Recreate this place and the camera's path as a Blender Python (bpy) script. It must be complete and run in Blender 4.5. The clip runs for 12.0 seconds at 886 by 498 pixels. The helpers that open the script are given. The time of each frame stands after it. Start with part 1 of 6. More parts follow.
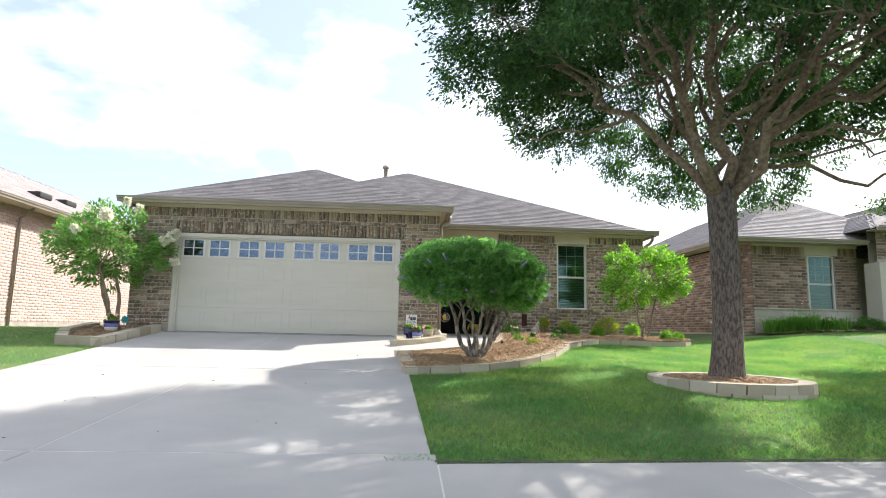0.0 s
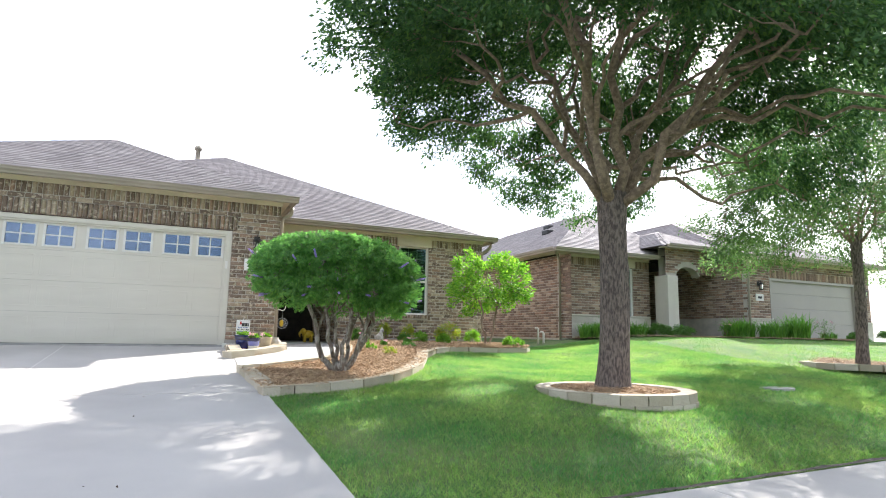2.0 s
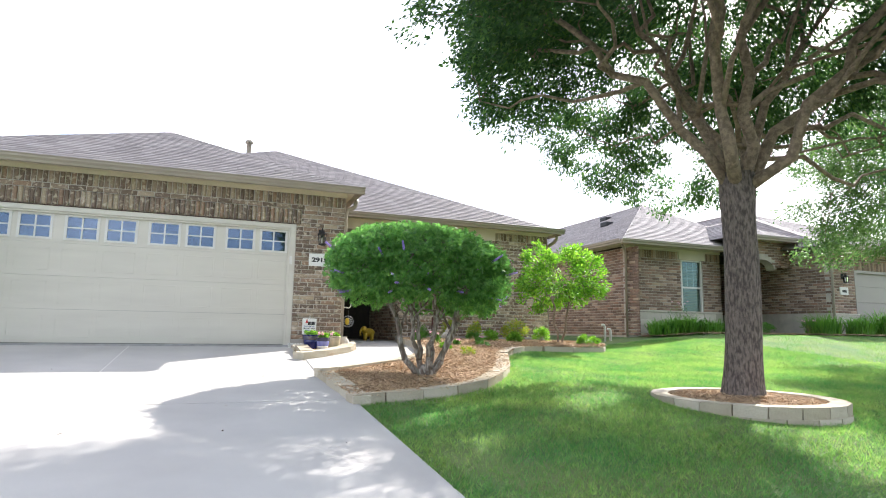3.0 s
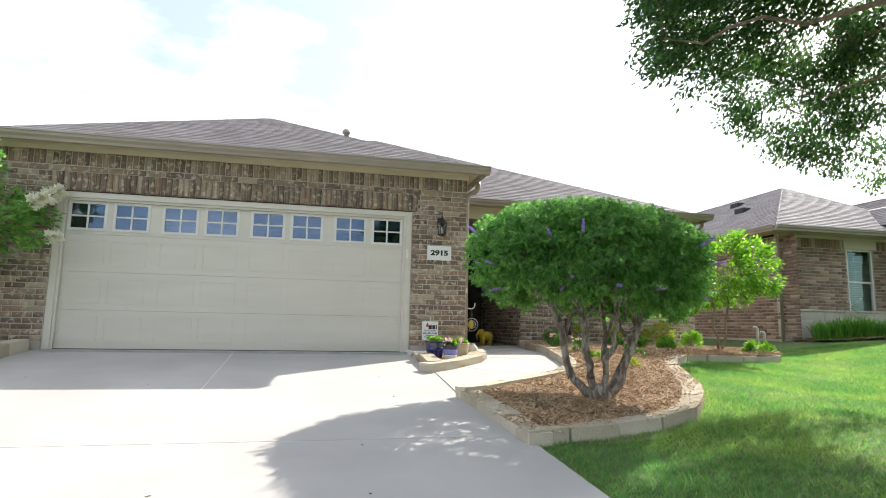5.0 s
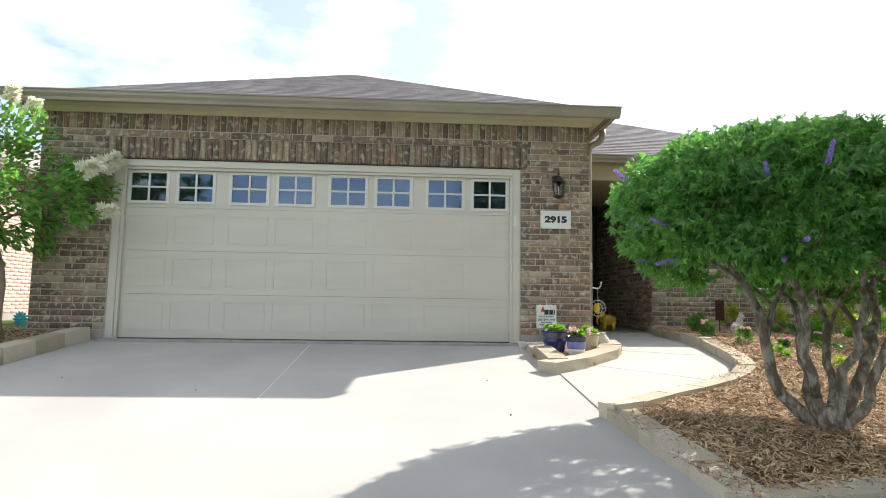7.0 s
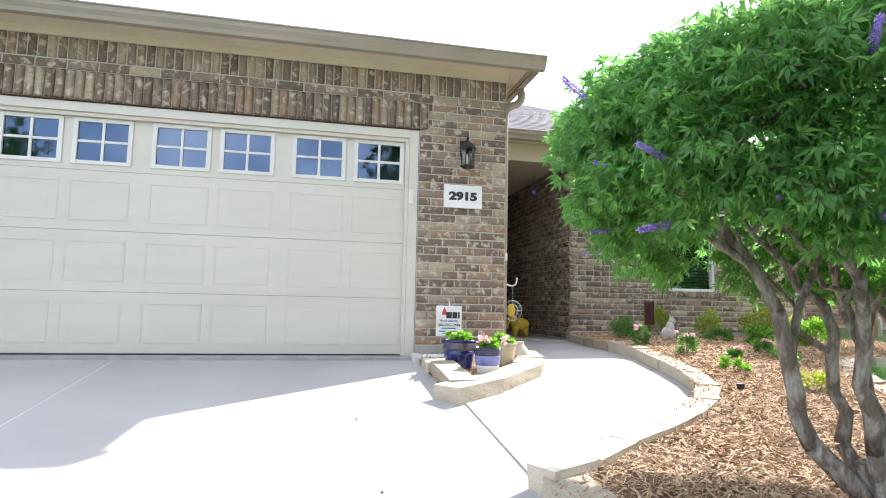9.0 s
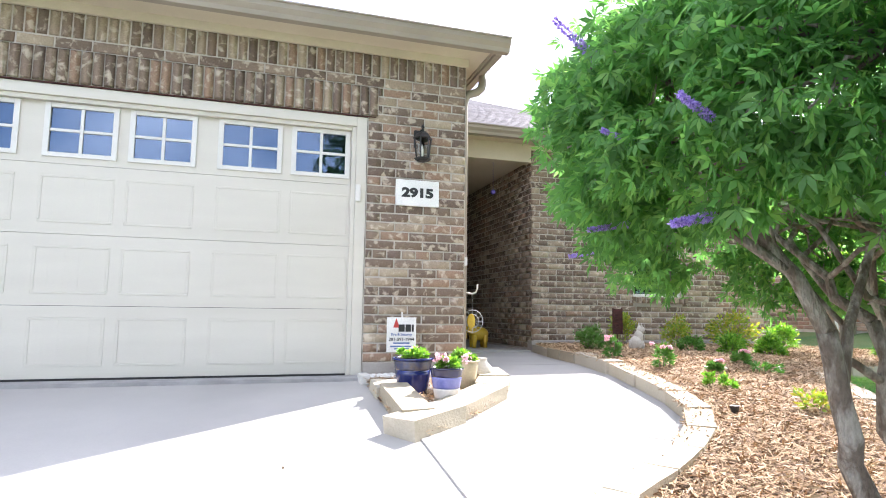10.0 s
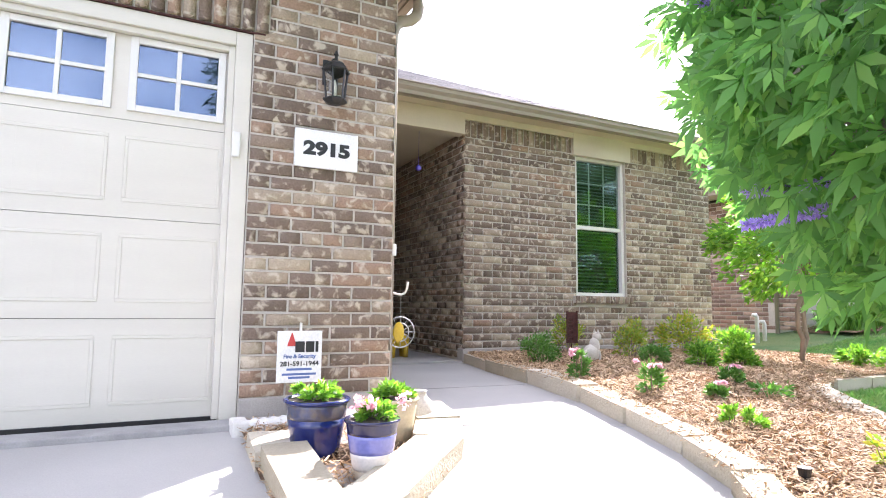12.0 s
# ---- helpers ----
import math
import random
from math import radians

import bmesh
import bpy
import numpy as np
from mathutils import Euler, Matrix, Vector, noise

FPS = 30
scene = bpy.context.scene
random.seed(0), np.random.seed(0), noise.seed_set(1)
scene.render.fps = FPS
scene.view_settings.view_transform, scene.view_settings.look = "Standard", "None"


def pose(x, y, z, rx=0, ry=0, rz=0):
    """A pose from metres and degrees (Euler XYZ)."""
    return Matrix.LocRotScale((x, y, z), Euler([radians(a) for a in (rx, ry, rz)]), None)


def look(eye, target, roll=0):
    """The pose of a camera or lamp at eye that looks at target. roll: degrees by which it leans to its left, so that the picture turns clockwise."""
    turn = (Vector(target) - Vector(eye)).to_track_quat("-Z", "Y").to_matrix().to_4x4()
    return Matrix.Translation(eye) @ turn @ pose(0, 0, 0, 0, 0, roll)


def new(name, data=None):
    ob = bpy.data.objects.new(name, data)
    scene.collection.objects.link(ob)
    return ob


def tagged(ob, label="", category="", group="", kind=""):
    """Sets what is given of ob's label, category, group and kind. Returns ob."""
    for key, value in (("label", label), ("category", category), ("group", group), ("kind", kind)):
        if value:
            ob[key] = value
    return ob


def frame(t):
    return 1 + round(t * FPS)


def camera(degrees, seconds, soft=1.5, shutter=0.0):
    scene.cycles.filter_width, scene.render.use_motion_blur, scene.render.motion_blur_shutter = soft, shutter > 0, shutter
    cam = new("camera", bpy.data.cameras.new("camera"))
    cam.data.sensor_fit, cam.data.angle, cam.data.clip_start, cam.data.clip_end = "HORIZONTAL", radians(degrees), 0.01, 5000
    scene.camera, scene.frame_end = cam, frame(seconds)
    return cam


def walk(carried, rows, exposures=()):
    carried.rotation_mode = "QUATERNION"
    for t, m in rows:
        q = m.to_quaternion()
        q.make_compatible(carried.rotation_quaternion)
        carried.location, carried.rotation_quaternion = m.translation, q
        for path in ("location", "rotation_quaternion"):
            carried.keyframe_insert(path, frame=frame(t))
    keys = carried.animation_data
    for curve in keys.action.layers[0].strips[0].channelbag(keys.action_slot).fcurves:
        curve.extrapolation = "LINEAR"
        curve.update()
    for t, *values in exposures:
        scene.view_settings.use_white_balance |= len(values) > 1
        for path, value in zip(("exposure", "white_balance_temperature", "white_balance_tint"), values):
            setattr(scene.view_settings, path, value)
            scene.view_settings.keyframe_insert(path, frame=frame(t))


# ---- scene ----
cam = camera(74.9, 12.0, soft=1.0)
PATH = [
    (0, (2.719, -13.269, 0.213), (2.839, -11.291, 0.482), 1.3),
    (0.5, (2.526, -12.988, 0.205), (2.813, -11.028, 0.478), 1.3),
    (1, (2.334, -12.56, 0.212), (2.772, -10.629, 0.497), 1.4),
    (1.5, (2.111, -12.25, 0.245), (2.758, -10.38, 0.536), 1.2),
    (2, (1.823, -11.886, 0.28), (2.618, -10.075, 0.573), 1.1),
    (2.5, (1.567, -11.344, 0.3), (2.391, -9.545, 0.591), 1.1),
    (3, (1.394, -10.855, 0.331), (2.086, -8.999, 0.606), 1.0),
    (3.2, (1.366, -10.651, 0.344), (2.018, -8.78, 0.618), 1.0),
    (4.8, (1.133, -9.146, 0.409), (1.566, -7.212, 0.678), 1.2),
    (5, (1.074, -8.969, 0.413), (1.5, -7.032, 0.678), 1.1),
    (5.5, (0.939, -8.529, 0.406), (1.261, -6.57, 0.644), 0.9),
    (6, (0.96, -8.114, 0.455), (1.08, -6.127, 0.645), 0.9),
    (6.5, (1.034, -7.683, 0.483), (1.135, -5.694, 0.665), 1.0),
    (7, (1.18, -7.246, 0.503), (1.282, -5.257, 0.685), 0.9),
    (7.5, (1.356, -6.85, 0.467), (1.491, -4.865, 0.666), 0.9),
    (7.7, (1.388, -6.646, 0.457), (1.577, -4.665, 0.664), 1.0),
    (9.5, (1.689, -5.196, 0.506), (2.175, -3.266, 0.702), 1.0),
    (10, (1.759, -4.881, 0.54), (2.333, -2.976, 0.754), 0.7),
    (10.5, (1.804, -4.498, 0.554), (2.465, -2.622, 0.765), 0.5),
    (11, (1.895, -4.126, 0.558), (2.588, -2.261, 0.762), 0.6),
    (11.5, (1.956, -3.787, 0.605), (2.749, -1.962, 0.806), 0.6),
    (12, (2.103, -3.427, 0.634), (2.982, -1.641, 0.83), 0.7),
]
walk(cam, [(t, look(eye, target, roll)) for t, eye, target, roll in PATH],
     [(0, 1.02, 6320, 13), (2.5, 1.42, 6200, 15), (5, 1.02, 6450, 12), (6.5, 0.93, 6450, 11), (7.7, 1.12, 6400, 12), (9.5, 1.88, 6050, 18), (10.5, 2.0, 6050, 20), (12, 2.18, 6060, 24)])

# ---- world, sun ----
SUN = Vector((3.20, 2.22, 3.22)).normalized()
world = bpy.data.worlds.new("world")
scene.world = world
world.use_nodes = True
wn = world.node_tree.nodes
wl = world.node_tree.links
bg = wn["Background"]
sky = wn.new("ShaderNodeTexSky")
sky.sky_type = "NISHITA"
sky.sun_disc = False
sky.sun_elevation = math.asin(SUN.z)
sky.sun_rotation = math.atan2(SUN.x, SUN.y)
sky.air_density, sky.dust_density, sky.ozone_density = 1.0, 2.0, 1.0
wcoord = wn.new("ShaderNodeTexCoord")
wmap = wn.new("ShaderNodeMapping")
wmap.inputs["Scale"].default_value = (1.0, 1.0, 2.2)
wmap.inputs["Location"].default_value = (3.1, 1.7, 0.4)
wl.new(wcoord.outputs["Generated"], wmap.inputs[0])
wnoise = wn.new("ShaderNodeTexNoise")
wnoise.inputs["Scale"].default_value = 2.3
wnoise.inputs["Detail"].default_value = 7
wnoise.inputs["Roughness"].default_value = 0.52
wl.new(wmap.outputs[0], wnoise.inputs["Vector"])
wramp = wn.new("ShaderNodeValToRGB")
wramp.color_ramp.elements[0].position, wramp.color_ramp.elements[0].color = 0.47, (0, 0, 0, 1)
wramp.color_ramp.elements[1].position, wramp.color_ramp.elements[1].color = 0.66, (1, 1, 1, 1)
wl.new(wnoise.outputs["Fac"], wramp.inputs[0])
wmix = wn.new("ShaderNodeMix")
wmix.data_type = "RGBA"
wl.new(wramp.outputs[0], wmix.inputs[0])
haze = wn.new("ShaderNodeMix")
haze.data_type, haze.blend_type = "RGBA", "ADD"
haze.inputs[0].default_value = 1.0
wl.new(sky.outputs[0], haze.inputs[6])
haze.inputs[7].default_value = (2.6, 2.85, 3.1, 1)
wl.new(haze.outputs[2], wmix.inputs[6])
wmix.inputs[7].default_value = (13.0, 13.2, 13.6, 1)
wl.new(wmix.outputs[2], bg.inputs["Color"])
bg.inputs["Strength"].default_value = 0.085

sun_data = bpy.data.lights.new("sun", "SUN")
sun_data.energy, sun_data.angle, sun_data.color = 4.6, radians(0.55), (1.0, 0.95, 0.86)
sun = new("sun", sun_data)
sun.matrix_world = look((0, 0, 0), tuple(-SUN))
sun.location = (20, 15, 25)


# ---- materials ----
def mat(name, c1, c2=None, rough=0.7, scale=8.0, fine=80.0, bump=0.15, dist=0.01, metal=0.0, spec=0.5, island=False,
        obj=False, spread=(), trans=0.0, coord="pos", stretch=(1, 1, 1), mixf=0.75, clamp=(0.35, 0.65), grain=0.22):
    """A procedural surface: two colours mixed by coarse noise, fine grain, bump; spread: palette chosen piece by piece."""
    m = bpy.data.materials.new(name)
    m.use_nodes = True
    n, l = m.node_tree.nodes, m.node_tree.links
    b = n["Principled BSDF"]
    c2 = c2 or tuple(v * 0.8 for v in c1)
    if coord == "pos":
        src = n.new("ShaderNodeNewGeometry").outputs["Position"]
    else:
        src = n.new("ShaderNodeTexCoord").outputs["Object"]
    mp = n.new("ShaderNodeMapping")
    mp.inputs["Scale"].default_value = stretch
    l.new(src, mp.inputs[0])
    n1 = n.new("ShaderNodeTexNoise")
    n1.inputs["Scale"].default_value, n1.inputs["Detail"].default_value = scale, 6
    n2 = n.new("ShaderNodeTexNoise")
    n2.inputs["Scale"].default_value, n2.inputs["Detail"].default_value = fine, 4
    l.new(mp.outputs[0], n1.inputs["Vector"])
    l.new(mp.outputs[0], n2.inputs["Vector"])
    r = n.new("ShaderNodeMapRange")
    r.inputs["From Min"].default_value, r.inputs["From Max"].default_value = clamp
    l.new(n1.outputs["Fac"], r.inputs["Value"])
    mx = n.new("ShaderNodeMix")
    mx.data_type = "RGBA"
    l.new(r.outputs[0], mx.inputs[0])
    mx.inputs[6].default_value, mx.inputs[7].default_value = (*c1, 1), (*c2, 1)
    out = mx.outputs[2]
    if spread:
        ramp = n.new("ShaderNodeValToRGB")
        ramp.color_ramp.interpolation = "CONSTANT" if len(spread) > 3 else "LINEAR"
        e = ramp.color_ramp.elements
        while len(e) < len(spread):
            e.new(0.5)
        for i, c in enumerate(spread):
            e[i].position, e[i].color = i / len(spread), (*c, 1)
        if obj:
            l.new(n.new("ShaderNodeObjectInfo").outputs["Random"], ramp.inputs[0])
        else:
            l.new(n.new("ShaderNodeNewGeometry").outputs["Random Per Island"], ramp.inputs[0])
        m2 = n.new("ShaderNodeMix")
        m2.data_type = "RGBA"
        m2.inputs[0].default_value = mixf
        l.new(out, m2.inputs[6])
        l.new(ramp.outputs[0], m2.inputs[7])
        out = m2.outputs[2]
    hsv = n.new("ShaderNodeHueSaturation")
    gr = n.new("ShaderNodeMapRange")
    gr.inputs["To Min"].default_value, gr.inputs["To Max"].default_value = 1 - grain, 1 + grain
    l.new(n2.outputs["Fac"], gr.inputs["Value"])
    l.new(gr.outputs[0], hsv.inputs["Value"])
    l.new(out, hsv.inputs["Color"])
    l.new(hsv.outputs[0], b.inputs["Base Color"])
    b.inputs["Roughness"].default_value = rough
    b.inputs["Metallic"].default_value = metal
    b.inputs["Specular IOR Level"].default_value = spec
    if bump:
        bp = n.new("ShaderNodeBump")
        bp.inputs["Strength"].default_value, bp.inputs["Distance"].default_value = bump, dist
        l.new(n2.outputs["Fac"], bp.inputs["Height"])
        l.new(bp.outputs[0], b.inputs["Normal"])
    if trans:
        t = n.new("ShaderNodeBsdfTranslucent")
        sat = n.new("ShaderNodeHueSaturation")
        sat.inputs["Saturation"].default_value, sat.inputs["Value"].default_value = 1.1, 1.5
        l.new(hsv.outputs[0], sat.inputs["Color"])
        l.new(sat.outputs[0], t.inputs["Color"])
        ms = n.new("ShaderNodeMixShader")
        ms.inputs[0].default_value = trans
        l.new(b.outputs[0], ms.inputs[1])
        l.new(t.outputs[0], ms.inputs[2])
        l.new(ms.outputs[0], n["Material Output"].inputs["Surface"])
    return m


def glass_mat(name, tint, ior=1.5, rough=0.0, tint_spec=(1, 1, 1)):
    m = bpy.data.materials.new(name)
    m.use_nodes = True
    b = m.node_tree.nodes["Principled BSDF"]
    b.inputs["Base Color"].default_value = (*tint, 1)
    b.inputs["Transmission Weight"].default_value = 1.0
    b.inputs["Roughness"].default_value = rough
    b.inputs["IOR"].default_value = ior
    b.inputs["Specular Tint"].default_value = (*tint_spec, 1)
    return m


BRICKS = [(0.204, 0.149, 0.108), (0.288, 0.220, 0.161), (0.130, 0.095, 0.073), (0.380, 0.304, 0.218), (0.237, 0.176, 0.130),
          (0.319, 0.209, 0.141), (0.165, 0.123, 0.095), (0.462, 0.380, 0.270), (0.255, 0.194, 0.143), (0.176, 0.127, 0.095)]



def brick_mat(name, joined, palette, smear=(0.605, 0.522, 0.402), amount=0.72):
    """Tumbled clay brick: a colour piece by piece, pale smears of slurry, pits."""
    m = mat(name, palette[0], palette[1], grain=0.38, rough=0.88, scale=20, fine=85, bump=0.8, dist=0.008, spread=palette, obj=not joined, spec=0.25)
    n, l = m.node_tree.nodes, m.node_tree.links
    b = n["Principled BSDF"]
    link = b.inputs["Base Color"].links[0].from_socket
    sm = n.new("ShaderNodeTexNoise")
    sm.inputs["Scale"].default_value, sm.inputs["Detail"].default_value, sm.inputs["Distortion"].default_value = 15, 9, 0.5
    l.new(n.new("ShaderNodeNewGeometry").outputs["Position"], sm.inputs["Vector"])
    r = n.new("ShaderNodeMapRange")
    r.inputs["From Min"].default_value, r.inputs["From Max"].default_value = 0.53, 0.64
    r.inputs["To Max"].default_value = amount
    l.new(sm.outputs["Fac"], r.inputs["Value"])
    mx = n.new("ShaderNodeMix")
    mx.data_type = "RGBA"
    l.new(r.outputs[0], mx.inputs[0])
    l.new(link, mx.inputs[6])
    mx.inputs[7].default_value = (*smear, 1)
    l.new(mx.outputs[2], b.inputs["Base Color"])
    return m


M_BRICK = brick_mat("brick_piece", False, BRICKS)
M_BRICKJ = brick_mat("brick_joined", True, BRICKS)
PINK = [(0.56, 0.40, 0.34), (0.62, 0.45, 0.38), (0.51, 0.36, 0.30), (0.65, 0.49, 0.42), (0.58, 0.42, 0.355)]
M_BRICKN = brick_mat("neighbour_brick", True, [(c[0] * 1.12, c[1] * 1.02, c[2] * 1.06) for c in BRICKS], (0.40, 0.32, 0.25), 0.4)
M_BRICKP = brick_mat("pale_brick", True, PINK, (0.66, 0.52, 0.45), 0.4)
M_MORTAR = mat("mortar", (0.53, 0.485, 0.415), (0.44, 0.40, 0.345), rough=0.95, scale=5, fine=200, bump=0.4, spec=0.2)
M_CONC = mat("concrete", (0.43, 0.415, 0.385), (0.37, 0.355, 0.33), grain=0.11, rough=0.85, scale=0.9, fine=160, bump=0.25, dist=0.003, spec=0.3)
M_CONC2 = mat("foundation_concrete", (0.42, 0.38, 0.34), (0.30, 0.27, 0.24), grain=0.14, rough=0.9, scale=3, fine=90, bump=0.4)
M_CONC3 = mat("worn_concrete", (0.36, 0.35, 0.335), (0.28, 0.27, 0.26), grain=0.14, rough=0.9, scale=6, fine=120, bump=0.4)
M_GROOVE = mat("joint_filler", (0.64, 0.62, 0.57), (0.52, 0.50, 0.46), rough=0.9, scale=20, fine=200)
M_ROAD = mat("asphalt", (0.055, 0.055, 0.056), (0.04, 0.04, 0.042), rough=0.9, scale=1.5, fine=240, bump=0.6)
M_TRIM = mat("cream_trim", (0.62, 0.55, 0.42), (0.57, 0.50, 0.38), grain=0.05, rough=0.55, scale=2, fine=60, bump=0.05)
M_GUTTER = mat("taupe_gutter", (0.36, 0.31, 0.25), (0.31, 0.27, 0.215), grain=0.05, rough=0.45, scale=2, fine=60, bump=0.04)
M_DOOR = mat("cream_door_paint", (0.625, 0.59, 0.505), (0.585, 0.55, 0.47), grain=0.04, rough=0.42, scale=0.8, fine=50, bump=0.05, dist=0.002, stretch=(1, 1, 6))
M_DOOR2 = mat("beige_door_paint", (0.36, 0.325, 0.28), (0.33, 0.30, 0.26), grain=0.04, rough=0.5, scale=0.8, fine=50, bump=0.05, dist=0.002)
M_SOIL = mat("edge_soil", (0.10, 0.085, 0.065), (0.06, 0.05, 0.04), rough=0.95, scale=14, fine=70, bump=0.9, dist=0.02)
M_WHITE = mat("white_vinyl", (0.70, 0.68, 0.63), (0.66, 0.64, 0.59), grain=0.04, rough=0.4, scale=3, fine=60, bump=0.03)
M_SHINGLE = mat("asphalt_shingle", (0.30, 0.265, 0.255), (0.20, 0.175, 0.17), rough=0.72, scale=1.2, fine=220, bump=0.6, dist=0.004,
                spread=[(0.28, 0.247, 0.238), (0.235, 0.207, 0.20), (0.315, 0.283, 0.268), (0.215, 0.19, 0.185), (0.265, 0.232, 0.222)], spec=0.45)
M_ROOFDECK = mat("roof_deck", (0.12, 0.10, 0.09), rough=0.95)
# near-black colour that stands in for the shade of porch, entry and rooms
M_DARK = mat("unlit_shade", (0.05, 0.045, 0.04), (0.03, 0.03, 0.03), rough=0.9)
M_GLASS = glass_mat("window_glass", (0.55, 0.70, 0.68), 1.8, tint_spec=(0.55, 0.85, 0.80))
# blue specular tint puts the reflected sky's colour into the garage panes
M_GLASS_SKY = glass_mat("sky_tinted_glass", (0.30, 0.36, 0.42), 2.1, tint_spec=(0.50, 0.66, 0.92))
M_LANTERN_GLASS = glass_mat("lantern_glass", (0.80, 0.84, 0.88), 1.25)
M_BLIND = mat("slat_blind", (0.16, 0.20, 0.18), (0.13, 0.16, 0.15), rough=0.5, scale=4, fine=40, bump=0.03)
M_IRON = mat("black_iron", (0.022, 0.022, 0.024), (0.035, 0.033, 0.03), rough=0.5, scale=20, fine=150, bump=0.15, metal=0.4)
M_RUST = mat("rusty_steel", (0.09, 0.03, 0.025), (0.05, 0.02, 0.018), rough=0.8, scale=30, fine=150, metal=0.3)
M_STONE = mat("limestone_block", (0.46, 0.41, 0.31), (0.34, 0.29, 0.21), grain=0.14, rough=0.9, scale=5, fine=60, bump=0.6, dist=0.012,
              spread=[(0.46, 0.41, 0.31), (0.33, 0.285, 0.205), (0.54, 0.49, 0.39)], obj=True, spec=0.25)
M_WAINSCOT = mat("pale_stone_veneer", (0.58, 0.54, 0.45), (0.48, 0.44, 0.36), rough=0.9, scale=5, fine=50, bump=0.5, dist=0.012,
                 spread=[(0.60, 0.56, 0.47), (0.52, 0.48, 0.40), (0.66, 0.62, 0.53)], spec=0.25)
M_MULCH = mat("mulch_soil", (0.24, 0.15, 0.08), (0.14, 0.085, 0.05), rough=0.95, scale=12, fine=70, bump=0.9, dist=0.03)
M_CHIP = mat("mulch_chip", (0.48, 0.36, 0.235), (0.34, 0.25, 0.155), rough=0.9, scale=30, fine=120, bump=0.2,
             spread=[(0.58, 0.40, 0.23), (0.40, 0.25, 0.13), (0.70, 0.52, 0.33), (0.24, 0.145, 0.08), (0.50, 0.325, 0.175)])
M_LAWN = mat("lawn_soil", (0.07, 0.15, 0.04), (0.14, 0.18, 0.06), rough=0.95, scale=1.3, fine=60, bump=0.8, dist=0.03)
M_GRASS = mat("grass_blade", (0.058, 0.205, 0.056), (0.275, 0.380, 0.099), rough=0.55, scale=1.1, fine=13, bump=0, mixf=0.45, clamp=(0.38, 0.68), grain=0.6,
              spread=[(0.135, 0.322, 0.070), (0.205, 0.392, 0.082), (0.070, 0.222, 0.056), (0.328, 0.421, 0.140), (0.129, 0.316, 0.082), (0.398, 0.392, 0.175)], trans=0.55)
M_BARK = mat("oak_bark", (0.225, 0.18, 0.15), (0.085, 0.068, 0.058), clamp=(0.40, 0.62), grain=0.4, rough=0.95, scale=38, fine=90, bump=1.0, dist=0.03, stretch=(1, 1, 0.33))
M_LIMB = mat("oak_limb_bark", (0.33, 0.25, 0.175), (0.20, 0.15, 0.11), clamp=(0.4, 0.6), grain=0.35, rough=0.95, scale=18, fine=70, bump=0.8, dist=0.015)
M_BARK2 = mat("smooth_bark", (0.27, 0.20, 0.145), (0.17, 0.125, 0.09), rough=0.85, scale=14, fine=60, bump=0.5, dist=0.01, stretch=(1, 1, 0.3))
M_BARKV = mat("lichened_bark", (0.17, 0.135, 0.105), (0.37, 0.34, 0.29), clamp=(0.44, 0.62), grain=0.45, rough=0.95, scale=24, fine=110, bump=0.9, dist=0.015, stretch=(1, 1, 0.4))


def leaf_mat(name, cols, trans=0.38, rough=0.5):
    return mat(name, cols[0], cols[1], rough=rough, scale=1.5, fine=9, bump=0, spread=cols, trans=trans, spec=0.4)


M_OAK = leaf_mat("oak_leaf", [(0.064, 0.135, 0.046), (0.046, 0.108, 0.039), (0.089, 0.177, 0.055), (0.057, 0.123, 0.048), (0.142, 0.257, 0.066)], 0.40)
M_YOUNGOAK = leaf_mat("young_oak_leaf", [(0.10, 0.18, 0.06), (0.075, 0.145, 0.05), (0.13, 0.22, 0.07), (0.165, 0.26, 0.085)], 0.45)
M_VITEX = leaf_mat("chaste_leaf", [(0.115, 0.262, 0.072), (0.150, 0.320, 0.085), (0.088, 0.205, 0.062), (0.215, 0.395, 0.105), (0.120, 0.275, 0.08)], 0.6)
M_LIME = leaf_mat("young_leaf", [(0.140, 0.305, 0.042), (0.195, 0.375, 0.054), (0.095, 0.230, 0.037), (0.285, 0.450, 0.074)], 0.48)
M_CRAPE = leaf_mat("crape_leaf", [(0.150, 0.330, 0.075), (0.105, 0.255, 0.060), (0.195, 0.390, 0.090), (0.255, 0.375, 0.090)], 0.42)
M_GOLD = leaf_mat("golden_leaf", [(0.325, 0.375, 0.048), (0.225, 0.338, 0.054), (0.400, 0.338, 0.060), (0.163, 0.288, 0.048)], 0.4)
M_BOX = leaf_mat("boxwood_leaf", [(0.097, 0.234, 0.043), (0.146, 0.312, 0.058), (0.081, 0.187, 0.043)], 0.3)
M_STRAP = leaf_mat("strap_leaf", [(0.150, 0.330, 0.060), (0.210, 0.420, 0.075), (0.105, 0.255, 0.053)], 0.35)
M_PURPLE = leaf_mat("purple_floret", [(0.36, 0.26, 0.62), (0.48, 0.37, 0.72), (0.27, 0.18, 0.50), (0.55, 0.46, 0.70)], 0.35)
M_PINK = leaf_mat("pink_petal", [(0.75, 0.36, 0.45), (0.80, 0.52, 0.58), (0.82, 0.62, 0.66)], 0.3)
M_WBLOOM = leaf_mat("white_bloom", [(0.80, 0.78, 0.66), (0.74, 0.72, 0.58), (0.85, 0.84, 0.76)], 0.3)


# ---- building helpers ----
def empty(name, loc=(0, 0, 0), label="", category="", group="", kind=""):
    ob = new(name)
    ob.location = loc
    ob.empty_display_size = 0.1
    return tagged(ob, label, category, group, kind)


